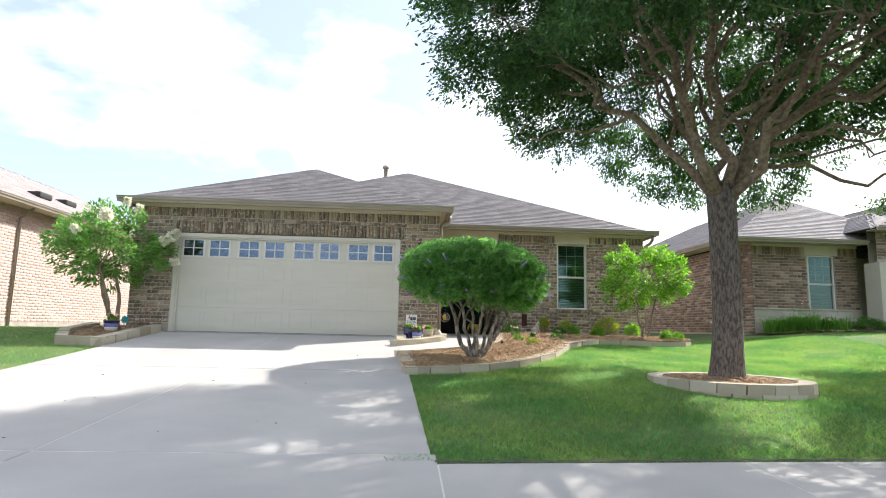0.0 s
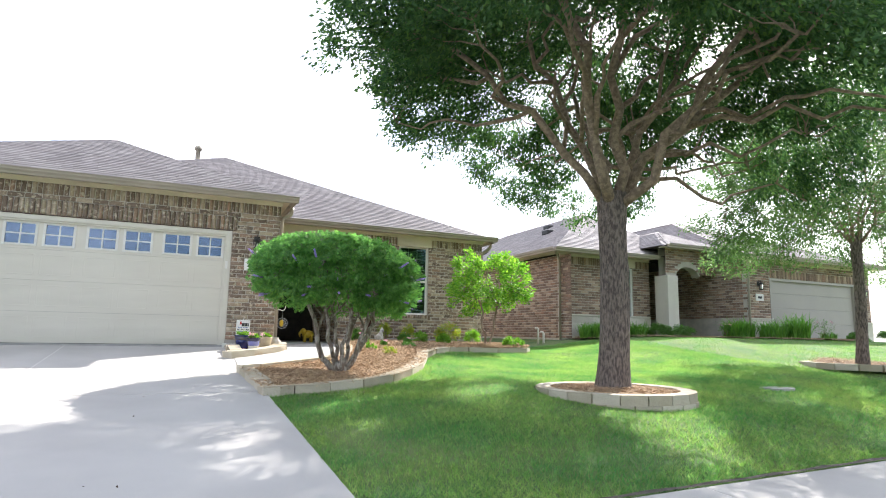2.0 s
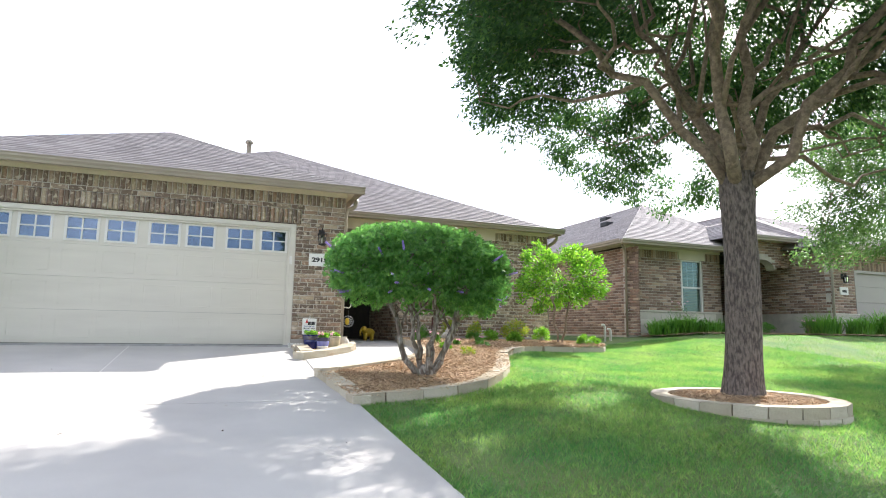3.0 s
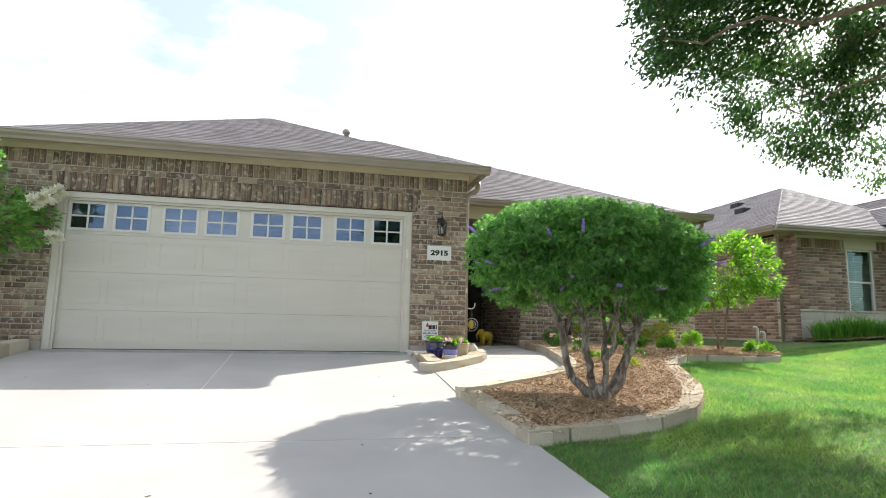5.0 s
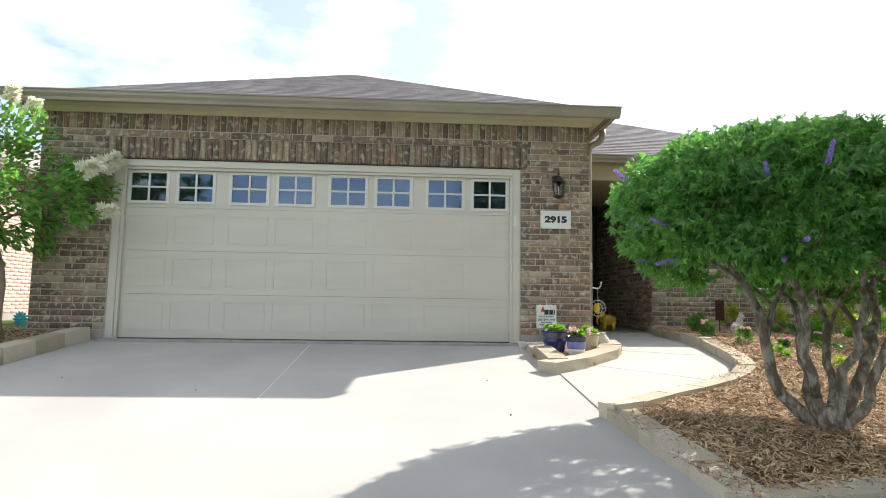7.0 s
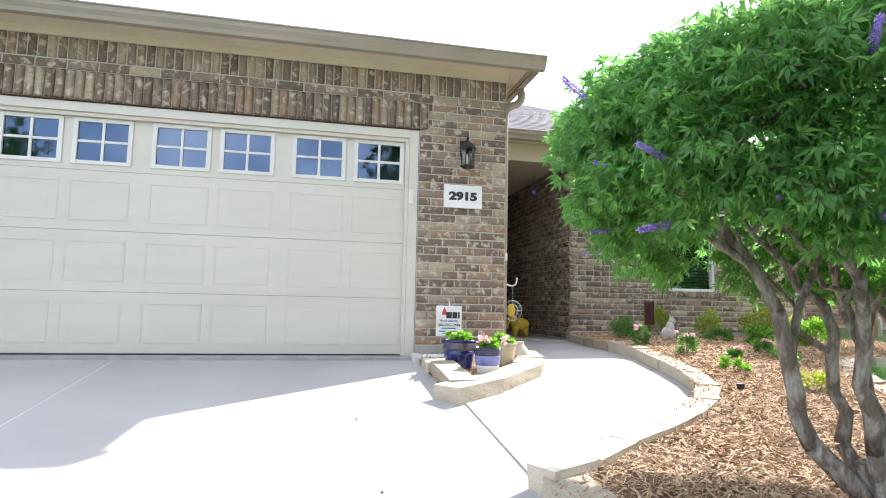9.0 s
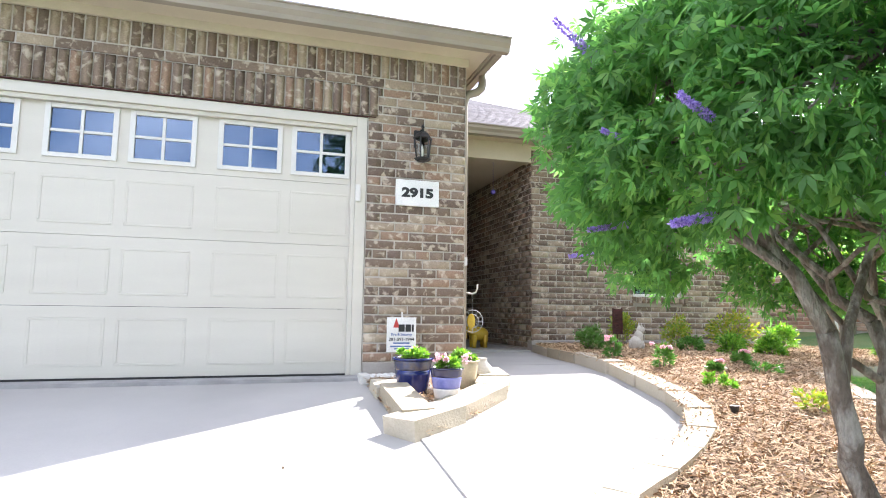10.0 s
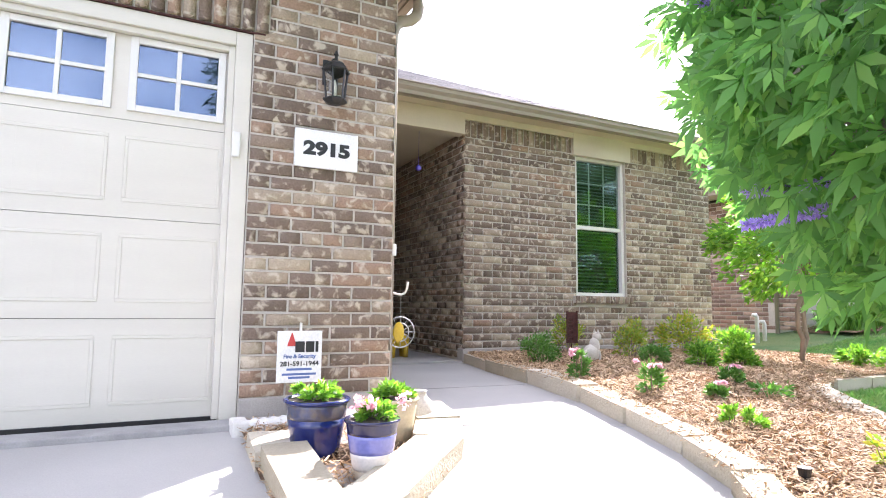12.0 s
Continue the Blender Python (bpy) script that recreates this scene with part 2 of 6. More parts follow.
def link_mesh(name, mesh, material, parent=None, label=""):
    ob = new(name, mesh)
    if material is not None and not mesh.materials:
        mesh.materials.append(material)
    if parent is not None:
        ob.parent = parent
    if label:
        ob["label"] = label
    return ob


def part(name, bm, material, parent=None, label="", smooth=False):
    me = bpy.data.meshes.new(name)
    bm.normal_update()
    bm.to_mesh(me)
    bm.free()
    if smooth:
        me.polygons.foreach_set("use_smooth", [True] * len(me.polygons))
    ob = link_mesh(name, me, material, parent, label)
    if parent is not None:
        w = Vector((0, 0, 0))
        p = parent
        while p is not None:
            w += p.location
            p = p.parent
        ob.location = -w
    return ob


def each(name, specs, material, parent, label="", bev=0.0):
    """One part for each box."""
    return [part(name, boxes(s, bev=bev), material, parent, label) for s in specs]


def box(bm, x0, x1, y0, y1, z0, z1, bev=0.0):
    r = bmesh.ops.create_cube(bm, size=1.0, matrix=Matrix.Translation(((x0 + x1) / 2, (y0 + y1) / 2, (z0 + z1) / 2))
                              @ Matrix.Diagonal((x1 - x0, y1 - y0, z1 - z0, 1)))
    if bev:
        es = {e for v in r["verts"] for e in v.link_edges}
        bmesh.ops.bevel(bm, geom=list(es), offset=bev, segments=2, affect="EDGES", profile=0.6)
    return bm


def boxes(*specs, bev=0.0):
    bm = bmesh.new()
    for s in specs:
        box(bm, *s, bev=bev)
    return bm


def poly_prism(bm, pts, z0, z1):
    """Upright prism over a plan polygon; z1 may be a function of x and y."""
    top = [bm.verts.new((x, y, z1(x, y) if callable(z1) else z1)) for x, y in pts]
    bot = [bm.verts.new((x, y, z0(x, y) if callable(z0) else z0)) for x, y in pts]
    n = len(pts)
    bm.faces.new(top)
    bm.faces.new(bot[::-1])
    for i in range(n):
        bm.faces.new((top[i], bot[i], bot[(i + 1) % n], top[(i + 1) % n]))
    bmesh.ops.recalc_face_normals(bm, faces=bm.faces)
    return bm


def lathe(bm, profile, seg=24, centre=(0, 0, 0)):
    rings = []
    for r, z in profile:
        rings.append([bm.verts.new((centre[0] + r * math.cos(2 * math.pi * i / seg), centre[1] + r * math.sin(2 * math.pi * i / seg), centre[2] + z))
                      for i in range(seg)])
    for a, b in zip(rings, rings[1:]):
        for i in range(seg):
            bm.faces.new((a[i], a[(i + 1) % seg], b[(i + 1) % seg], b[i]))
    bm.faces.new(rings[0][::-1])
    bm.faces.new(rings[-1])
    bmesh.ops.recalc_face_normals(bm, faces=bm.faces)
    return bm


def tube(bm, pts, radii, seg=8):
    """A tapered tube along points."""
    pts = [Vector(p) for p in pts]
    if not hasattr(radii, "__len__"):
        radii = [radii] * len(pts)
    rings = []
    for i, p in enumerate(pts):
        d = (pts[min(i + 1, len(pts) - 1)] - pts[max(i - 1, 0)]).normalized()
        u = d.cross(Vector((0.31, 0.95, 0.07))).normalized()
        v = d.cross(u)
        rings.append([bm.verts.new(p + (u * math.cos(2 * math.pi * k / seg) + v * math.sin(2 * math.pi * k / seg)) * radii[i]) for k in range(seg)])
    for a, b in zip(rings, rings[1:]):
        for k in range(seg):
            bm.faces.new((a[k], b[k], b[(k + 1) % seg], a[(k + 1) % seg]))
    bm.faces.new(rings[0])
    bm.faces.new(rings[-1][::-1])
    return bm


def mesh_np(name, verts, faces, k):
    """Mesh from numpy arrays; all faces have k corners."""
    me = bpy.data.meshes.new(name)
    me.vertices.add(len(verts))
    me.vertices.foreach_set("co", np.asarray(verts, np.float32).ravel())
    me.loops.add(len(faces) * k)
    me.loops.foreach_set("vertex_index", np.asarray(faces, np.int32).ravel())
    me.polygons.add(len(faces))
    me.polygons.foreach_set("loop_start", np.arange(0, len(faces) * k, k, dtype=np.int32))
    me.polygons.foreach_set("loop_total", np.full(len(faces), k, np.int32))
    me.update(calc_edges=True)
    return me


def smooth01(a, b, v):
    s = np.clip((v - a) / (b - a), 0, 1)
    return s * s * (3 - 2 * s)


def inside(px, py, pts):
    r = np.zeros(np.shape(px), bool)
    for (x0, y0), (x1, y1) in zip(pts, pts[1:] + pts[:1]):
        if y0 != y1:
            c = ((y0 > py) != (y1 > py)) & (px < (x1 - x0) * (py - y0) / (y1 - y0) + x0)
            r ^= c
    return r


# ---- plan ----
DRIVE = [(-2.62, -0.03), (-2.72, -4.44), (-3.0, -8.3), (2.96, -8.3), (2.78, -4.44), (2.56, -0.03)]
BED_OUT = [(2.56, -3.06), (2.72, -4.68), (3.1, -4.58), (3.55, -4.54), (4.0, -4.45), (4.5, -4.22), (4.95, -3.72), (5.35, -3.12), (5.66, -2.5), (5.98, -1.8),
           (6.45, -1.12), (7.0, -0.55), (7.6, -0.25), (8.4, -0.15), (9.2, -0.1), (9.5, 0.25)]
BED_WALK = [(2.53, -3.06), (2.78, -2.94), (3.1, -2.72), (3.45, -2.50), (3.78, -2.28), (4.1, -2.0), (4.38, -1.66), (4.56, -1.24), (4.67, -0.72), (4.75, -0.2), (4.86, 0.6), (5.0, 1.5), (5.2, 2.32)]
BED = BED_OUT + [(9.35, 2.32), (5.25, 2.32)] + BED_WALK[::-1][1:-1]
POTBED = [(2.52, -0.14), (2.52, -1.0), (2.56, -1.74), (2.94, -1.47), (3.45, -0.92), (3.6, -0.62), (3.62, -0.14)]
LEFTBED = [(-2.66, -0.1), (-2.74, -2.35), (-3.6, -2.25), (-4.1, -1.2), (-4.3, 0.3), (-3.45, 0.4), (-3.45, -0.03)]
TREE = (6.94, -5.79)


def ground(x, y):
    """Height of the lawn and pavements over the plan."""
    x, y = np.asarray(x, float), np.asarray(y, float)
    z = 0.1 * np.clip(y, -8.3, 0.0)
    z = z - 0.035 * np.clip(-8.3 - y, 0, 1.4) - 0.09 * np.clip(-9.7 - y, 0, 1.3)
    z = z + 0.17 * smooth01(3.0, 5.8, x) * smooth01(-8.35, -6.9, y) * (1 - 0.75 * smooth01(-6.2, -2.5, y))
    z = z - 0.13 * smooth01(5.6, 8.6, x) * smooth01(-4.5, -0.6, y)
    z = z + 0.42 * smooth01(9.5, 15.0, x) * smooth01(-7.5, 0.5, y)
    return z


def gz(x, y):
    return float(ground(x, y))


def walk_z(x, y):
    return 0.1 * min(max(y, -8.3), 0.0) + 0.01


def build_ground():
    xs = np.concatenate([np.array([-900, -300, -120, -60, -35, -22, -15]), np.arange(-11, 22, 0.3), np.array([24, 30, 40, 60, 120, 300, 900])])
    ys = np.concatenate([np.array([-900, -300, -120, -60, -35, -22]), np.arange(-17, 8, 0.3), np.array([10, 14, 20, 30, 60, 120, 300, 900])])
    X, Y = np.meshgrid(xs, ys)
    Z = ground(X, Y)
    Z = Z + 0.012 * np.sin(X * 2.1 + 1.3 * np.sin(Y * 1.7)) * np.cos(Y * 1.9) * (np.abs(X) < 25)
    hard = inside(X, Y, DRIVE) | inside(X, Y, BED) | ((Y < -8.0)) | (inside(X, Y, [(2.4, -3.2), (2.4, 0.2), (3.4, 5), (5.4, 5), (5.4, 1), (5.0, -1.5)]))
    Z = np.where(hard, Z - 0.09, Z - 0.02)
    Z = np.where((X > -6) & (X < 9.5) & (Y > 0.6), -0.3, Z)
    Z = np.where((Y < -11.1) & (Y > -18.5), np.minimum(Z, -1.5), Z)  # bed of the street
    ny, nx = X.shape
    idx = np.arange(nx * ny).reshape(ny, nx)
    f = np.stack([idx[:-1, :-1], idx[:-1, 1:], idx[1:, 1:], idx[1:, :-1]], -1).reshape(-1, 4)
    me = mesh_np("ground", np.stack([X, Y, Z], -1).reshape(-1, 3), f, 4)
    tagged(link_mesh("ground", me, M_LAWN), "mown green lawn ground rising gently to the houses", "ground", kind="structure")


build_ground()


def slab(pts, name, parent, zf=None, thick=0.1, inset=0.003):
    """One concrete slab, cut fine enough to follow the slope."""
    bm = bmesh.new()
    cx, cy = sum(p[0] for p in pts) / len(pts), sum(p[1] for p in pts) / len(pts)
    pts = [(x + inset * (1 if x < cx else -1), y + inset * (1 if y < cy else -1)) for x, y in pts]
    poly_prism(bm, pts, lambda x, y: gz(x, y) - thick, lambda x, y: (zf or gz)(x, y))
    bmesh.ops.triangulate(bm, faces=[f for f in bm.faces if len(f.verts) > 4])
    es = [e for e in bm.edges if all(abs(v.co.z - (zf or gz)(v.co.x, v.co.y)) < 1e-4 for v in e.verts) and e.is_boundary is False
          and any(abs(f.normal.z) < 0.5 for f in e.link_faces)]
    bmesh.ops.bevel(bm, geom=es, offset=0.004, segments=2, affect="EDGES")
    return part(name, bm, M_CONC, parent)


drive = empty("driveway", (0, -4, 0), "pale grey concrete driveway with light joint lines", "driveway", kind="structure")
for a in ([(-2.62, -0.05), (-2.72, -4.44), (0.02, -4.44), (-0.02, -0.05)], [(-0.02, -0.05), (0.02, -4.44), (2.78, -4.44), (2.56, -0.05)],
          [(-2.72, -4.44), (-3.0, -8.3), (-0.22, -8.3), (0.02, -4.44)], [(0.02, -4.44), (-0.22, -8.3), (2.96, -8.3), (2.78, -4.44)]):
    slab(a, "slab", drive)
slab([(-3.0, -9.7), (-3.2, -11.0), (3.2, -11.0), (3.05, -9.7)], "slab", drive)
joints = bmesh.new()
for p, q in (((-0.02, -0.06), (0.02, -4.44)), ((0.02, -4.44), (-0.22, -8.3)), ((-2.7, -4.44), (2.76, -4.44)), ((-2.98, -8.3), (2.94, -8.3))):
    d = Vector((q[1] - p[1], p[0] - q[0])).normalized() * 0.016
    v = [joints.verts.new((x + s * d.x, y + s * d.y, gz(x, y) - 0.002)) for (x, y), s in ((p, 1), (q, 1), (q, -1), (p, -1))]
    joints.faces.new(v)
bmesh.ops.recalc_face_normals(joints, faces=joints.faces)
part("joint_filler", joints, M_GROOVE, drive, "pale sealant in the slab joints")
part("threshold", boxes((-2.53, 2.53, -0.21, -0.02, -0.06, 0.007), bev=0.005), M_CONC3, drive, "rough darker concrete strip at the garage door")
side = empty("sidewalk", (0, -9, -0.9), "pale concrete public sidewalk crossing in front of the lawn", "sidewalk", kind="structure")
EDGES = [-18.0, -15.5, -13.0, -10.5, -8.0, -5.5, -3.1, -0.22, 3.0, 5.55, 8.1, 10.4, 12.9, 15.4, 17.9, 20.4, 22.9]
dy = lambda x: 0.05 * (max(x, 2.8) - 2.8)
for x0, x1 in zip(EDGES, EDGES[1:]):
    top = -8.31 - 0.28 * (x0 > 2.5)
    slab([(x0, top + dy(x0)), (x0, -9.7 + dy(x0)), (x1, -9.7 + dy(x1)), (x1, top + dy(x1))], "slab", side)
jb = bmesh.new()
for x0 in EDGES[1:-1]:
    jb.faces.new([jb.verts.new((x0 + s * 0.02, y, gz(x0, y) - 0.0015)) for s, y in ((-1, -9.65 + dy(x0)), (1, -9.65 + dy(x0)), (1, -8.62 + dy(x0)), (-1, -8.62 + dy(x0)))])
part("joint_filler", jb, M_GROOVE, side, "pale sealant in the slab joints")["kind"] = "stuff"
strip = bmesh.new()
xs = [2.98 + 0.1 * i for i in range(201)]
for a, b in zip(xs, xs[1:]):
    strip.faces.new([strip.verts.new((x, y, gz(x, y) + 0.006)) for x, y in ((a, -8.575 + dy(a)), (b, -8.575 + dy(b)), (b, -8.52 + dy(b) + 0.012 * math.sin(b * 9)), (a, -8.52 + dy(a) + 0.012 * math.sin(a * 9)))])
bmesh.ops.remove_doubles(strip, verts=strip.verts, dist=1e-4)
tagged(part("lawn_edge", strip, M_SOIL), "thin dark trimmed soil edge between lawn and sidewalk", "lawn edge", kind="structure")
kb = boxes((-60, -3.2, -11.15, -11.0, -1.25, -1.02), (3.1, 80, -11.15, -11.0, -1.25, -1.02), bev=0.02)
tagged(part("kerb", kb, M_CONC), "rounded concrete kerb along the street", "kerb", kind="structure")
rd = boxes((-200, 200, -19, -11.15, -1.3, -1.14), (-3.2, 3.1, -11.15, -10.99, -1.3, -1.14))
tagged(part("road", rd, M_ROAD), "dark asphalt residential street", "road", kind="structure")

# walkway from the driveway to the porch
walk_pts = [(x + 0.06, y - 0.05) for x, y in BED_WALK[:-1]] + [(5.2, 2.34)]
pathway = empty("walkway", (4, -1, 0), "pale concrete walkway curving from driveway to porch", "walkway", kind="structure")
slab(walk_pts[:6] + [(3.02, -1.3), (2.60, -1.3)], "slab", pathway, walk_z)
slab([(2.60, -1.3), (3.02, -1.3)] + walk_pts[5:9] + [(3.43, -0.4), (3.43, -0.02), (2.60, -0.02)], "slab", pathway, walk_z)
slab(walk_pts[8:11] + [(3.43, 0.65), (3.43, -0.4)], "slab", pathway, walk_z)
slab(walk_pts[10:] + [(3.43, 2.34), (3.43, 0.65)], "slab", pathway, walk_z)
slab([(3.43, 2.34), (5.22, 2.34), (5.22, 5.2), (3.43, 5.2)], "slab", pathway, lambda x, y: 0.03)


# ---- bricks and shingles ----
def frustum():
    """Unit brick: 1 long, 1 high, face at y = 0, back at y = 0.03."""
    v = []
    for y, i, j in ((0.03, 0, 0), (0.005, 0, 0), (0.0, 0.018, 0.055)):
        v += [(-0.5 + i, y, -0.5 + j), (0.5 - i, y, -0.5 + j), (0.5 - i, y, 0.5 - j), (-0.5 + i, y, 0.5 - j)]
    f = [(8, 9, 10, 11)]
    for b in (0, 4):
        f += [(b + i, b + (i + 1) % 4, b + 4 + (i + 1) % 4, b + 4 + i) for i in range(4)]
    return np.array(v, float), np.array(f)


FV, FF = frustum()
BRICK_MESH = mesh_np("brick", FV, FF, 4)
BRICK_MESH.materials.append(M_BRICK)
rng = np.random.default_rng(5)


def courses(u0, u1, z0, z1, openings=(), h=0.0803, full=0.2545, header=None):
    out = []
    rows = int(round((z1 - z0) / h))
    h = (z1 - z0) / rows
    for r in range(rows):
        zc = z0 + (r + 0.5) * h
        length = full / 2 if header and abs(zc - header) < h / 2 else full
        spans = [(u0, u1)]
        for a, b, c, d in openings:
            if c < zc < d:
                nxt = []
                for s, e in spans:
                    if b <= s or a >= e:
                        nxt.append((s, e))
                    else:
                        if a > s:
                            nxt.append((s, a))
                        if b < e:
                            nxt.append((b, e))
                spans = nxt
        for s, e in spans:
            k = math.floor((s - u0) / length) - 1
            off = (r % 2) * length / 2
            while u0 + k * length + off < e:
                a, b = max(s, u0 + k * length + off), min(e, u0 + (k + 1) * length + off)
                if b - a > 0.035:
                    out.append(((a + b) / 2, zc, b - a - 0.012, h - 0.0125))
                k += 1
    return out


def soldiers(u0, u1, z0, z1, w=0.0795, proud=0.0):
    n = int(round((u1 - u0) / w))
    w = (u1 - u0) / n
    return [(u0 + (i + 0.5) * w, (z0 + z1) / 2, w - 0.012, z1 - z0 - 0.012, proud) for i in range(n)]


def lay(wall, bricks, origin, angle, joined_mat=None, pieces=None):
    """Bricks of one wall: origin is where u = 0 lies, angle the heading of u in degrees; those for which pieces(u, z) holds are objects."""
    c, s = math.cos(radians(angle)), math.sin(radians(angle))
    w = Vector((0, 0, 0))
    p = wall
    while p is not None:
        w += p.location
        p = p.parent
    V, F = [], []
    count = 0
    for b in bricks:
        u, z, L, H = b[:4]
        proud = (b[4] if len(b) > 4 else 0) + float(rng.normal(0, 0.0012))
        tilt = float(rng.normal(0, 0.25))
        pos = Vector((origin[0] + c * u + s * proud, origin[1] + s * u - c * proud, z))
        if pieces and count < 300 and pieces(u, z):
            ob = new("brick", BRICK_MESH)
            ob.parent = wall
            ob.location = pos - w
            ob.rotation_euler = (0, radians(tilt), radians(angle))
            ob.scale = (L, 1, H)
            count += 1
        else:
            v = FV * np.array([L, 1, H])
            x = c * v[:, 0] - s * v[:, 1] + pos.x
            y = s * v[:, 0] + c * v[:, 1] + pos.y
            V.append(np.stack([x, y, v[:, 2] + pos.z], -1))
            F.append(FF + 12 * (len(V) - 1))
    if V:
        me = mesh_np("brickwork", np.concatenate(V), np.concatenate(F), 4)
        ob = link_mesh("brickwork", me, joined_mat or M_BRICKJ, wall)
        ob.location = -w
        ob["kind"] = "stuff"


def shingles(roof, quad, expo=0.145, tab=0.30):
    """Overlapping shingle tabs on a roof face: quad = eave left, eave right, top right, top left (top may be one point)."""
    a, b, c, d = [np.array(p, float) for p in quad]
    u = (b - a) / np.linalg.norm(b - a)
    nrm = np.cross(b - a, d - a)
    nrm /= np.linalg.norm(nrm)
    if nrm[2] < 0:
        nrm = -nrm
    up = np.cross(nrm, u)
    if up[2] < 0:
        up = -up
    L = lambda p: (np.dot(p - a, u), np.dot(p - a, up))
    (bx, _), (cx, cy), (dx, dy) = L(b), L(c), L(d)
    rows = int(max(cy, dy) / expo)
    V, F = [], []
    def span(v):
        return dx * min(1, v / max(dy, 1e-6)), bx + (cx - bx) * min(1, v / max(cy, 1e-6))

    for r in range(rows):
        v0 = r * expo
        v1 = min(v0 + expo * 1.1, max(cy, dy))
        s, e = span(v0)
        s1, e1 = span(v1)
        x = s - rng.random() * tab
        while x < e:
            w = tab * (0.55 + 0.8 * rng.random())
            x0, x1 = max(s, x), min(e, x + w - 0.004)
            if x1 - x0 > 0.03:
                t = 0.005 + 0.002 * rng.random()
                y0, y1 = min(max(x0, s1), e1), max(min(x1, e1), s1)
                p = [(x0, v0, 0.0), (x1, v0, 0.0), (x1, v0, t), (x0, v0, t), (y1, v1, 0.001), (y0, v1, 0.001)]
                k = len(V) * 6
                V.append(np.array([a + u * i + up * j + nrm * (h + 0.005) for i, j, h in p]))
                F += [(k, k + 1, k + 2, k + 3), (k + 3, k + 2, k + 4, k + 5)]
            x += w
    me = mesh_np("shingles", np.concatenate(V), np.array(F), 4)
    w = Vector((0, 0, 0))
    p = roof
    while p is not None:
        w += p.location
        p = p.parent
    ob = link_mesh("shingles", me, M_SHINGLE, roof)
    ob.location = -w
    ob["kind"] = "stuff"


def ridge_caps(roof, p, q):
    """Overlapping cap shingles along a hip or a ridge."""
    p, q = Vector(p), Vector(q)
    n = int((q - p).length / 0.19)
    d = (q - p).normalized()
    side_v = d.cross(Vector((0, 0, 1))).normalized()
    bm = bmesh.new()
    for i in range(n):
        a = p + (q - p) * (i / n)
        b = a + d * 0.22
        vs = []
        for o, lift in ((a, 0.010), (b, 0.006)):
            vs.append([bm.verts.new(o + side_v * k * 0.12 + Vector((0, 0, lift - abs(k) * 0.05))) for k in (-1, 0, 1)])
        bm.faces.new((vs[0][0], vs[0][1], vs[1][1], vs[1][0]))
        bm.faces.new((vs[0][1], vs[0][2], vs[1][2], vs[1][1]))
    bmesh.ops.recalc_face_normals(bm, faces=bm.faces)
    ob = part("ridge_cap", bm, M_SHINGLE, roof)
    ob["kind"] = "stuff"


def hip_roof(house, x0, x1, y0, y1, z, ridge, name="roof"):
    """Roof over a rectangle of eaves with the ridge between two points."""
    bm = bmesh.new()
    e = [bm.verts.new(p) for p in ((x0, y0, z), (x1, y0, z), (x1, y1, z), (x0, y1, z))]
    r = [bm.verts.new(p) for p in ridge]
    bm.faces.new((e[0], e[1], r[0]))
    bm.faces.new((e[1], e[2], r[1], r[0]))
    bm.faces.new((e[2], e[3], r[1]))
    bm.faces.new((e[3], e[0], r[0], r[1]))
    bm.faces.new(e[::-1])
    bmesh.ops.recalc_face_normals(bm, faces=bm.faces)
    ob = part(name, bm, M_ROOFDECK, house, "grey-brown asphalt shingle hip roof")
    E = [(x0, y0, z), (x1, y0, z), (x1, y1, z), (x0, y1, z)]
    shingles(ob, (E[0], E[1], ridge[0], ridge[0]))
    shingles(ob, (E[1], E[2], ridge[1], ridge[0]))
    shingles(ob, (E[3], E[0], ridge[0], ridge[1]))
    ridge_caps(ob, E[0], ridge[0])
    ridge_caps(ob, E[1], ridge[0])
    ridge_caps(ob, ridge[0], ridge[1])
    return ob


def gutter(house, p, q, out, mat_=None):
    """A K-style gutter from p to q along the eave; out is the outward direction in plan; p, q at its top back edge."""
    p, q = Vector(p), Vector(q)
    out = Vector((*out, 0)).normalized()
    prof = [(0, 0), (0, -0.11), (0.065, -0.11), (0.075, -0.075), (0.105, -0.04), (0.11, 0.0), (0.125, 0.0), (0.125, 0.012), (0.098, 0.012), (0.095, -0.035),
            (0.062, -0.095), (0.012, -0.098), (0.012, 0)]
    bm = bmesh.new()
    A = [bm.verts.new(p + out * a + Vector((0, 0, b))) for a, b in prof]
    B = [bm.verts.new(q + out * a + Vector((0, 0, b))) for a, b in prof]
    n = len(prof)
    for i in range(n):
        bm.faces.new((A[i], A[(i + 1) % n], B[(i + 1) % n], B[i]))
    bm.faces.new(A[::-1])
    bm.faces.new(B)
    bmesh.ops.recalc_face_normals(bm, faces=bm.faces)
    return part("gutter", bm, mat_ or M_GUTTER, house, "taupe metal gutter")


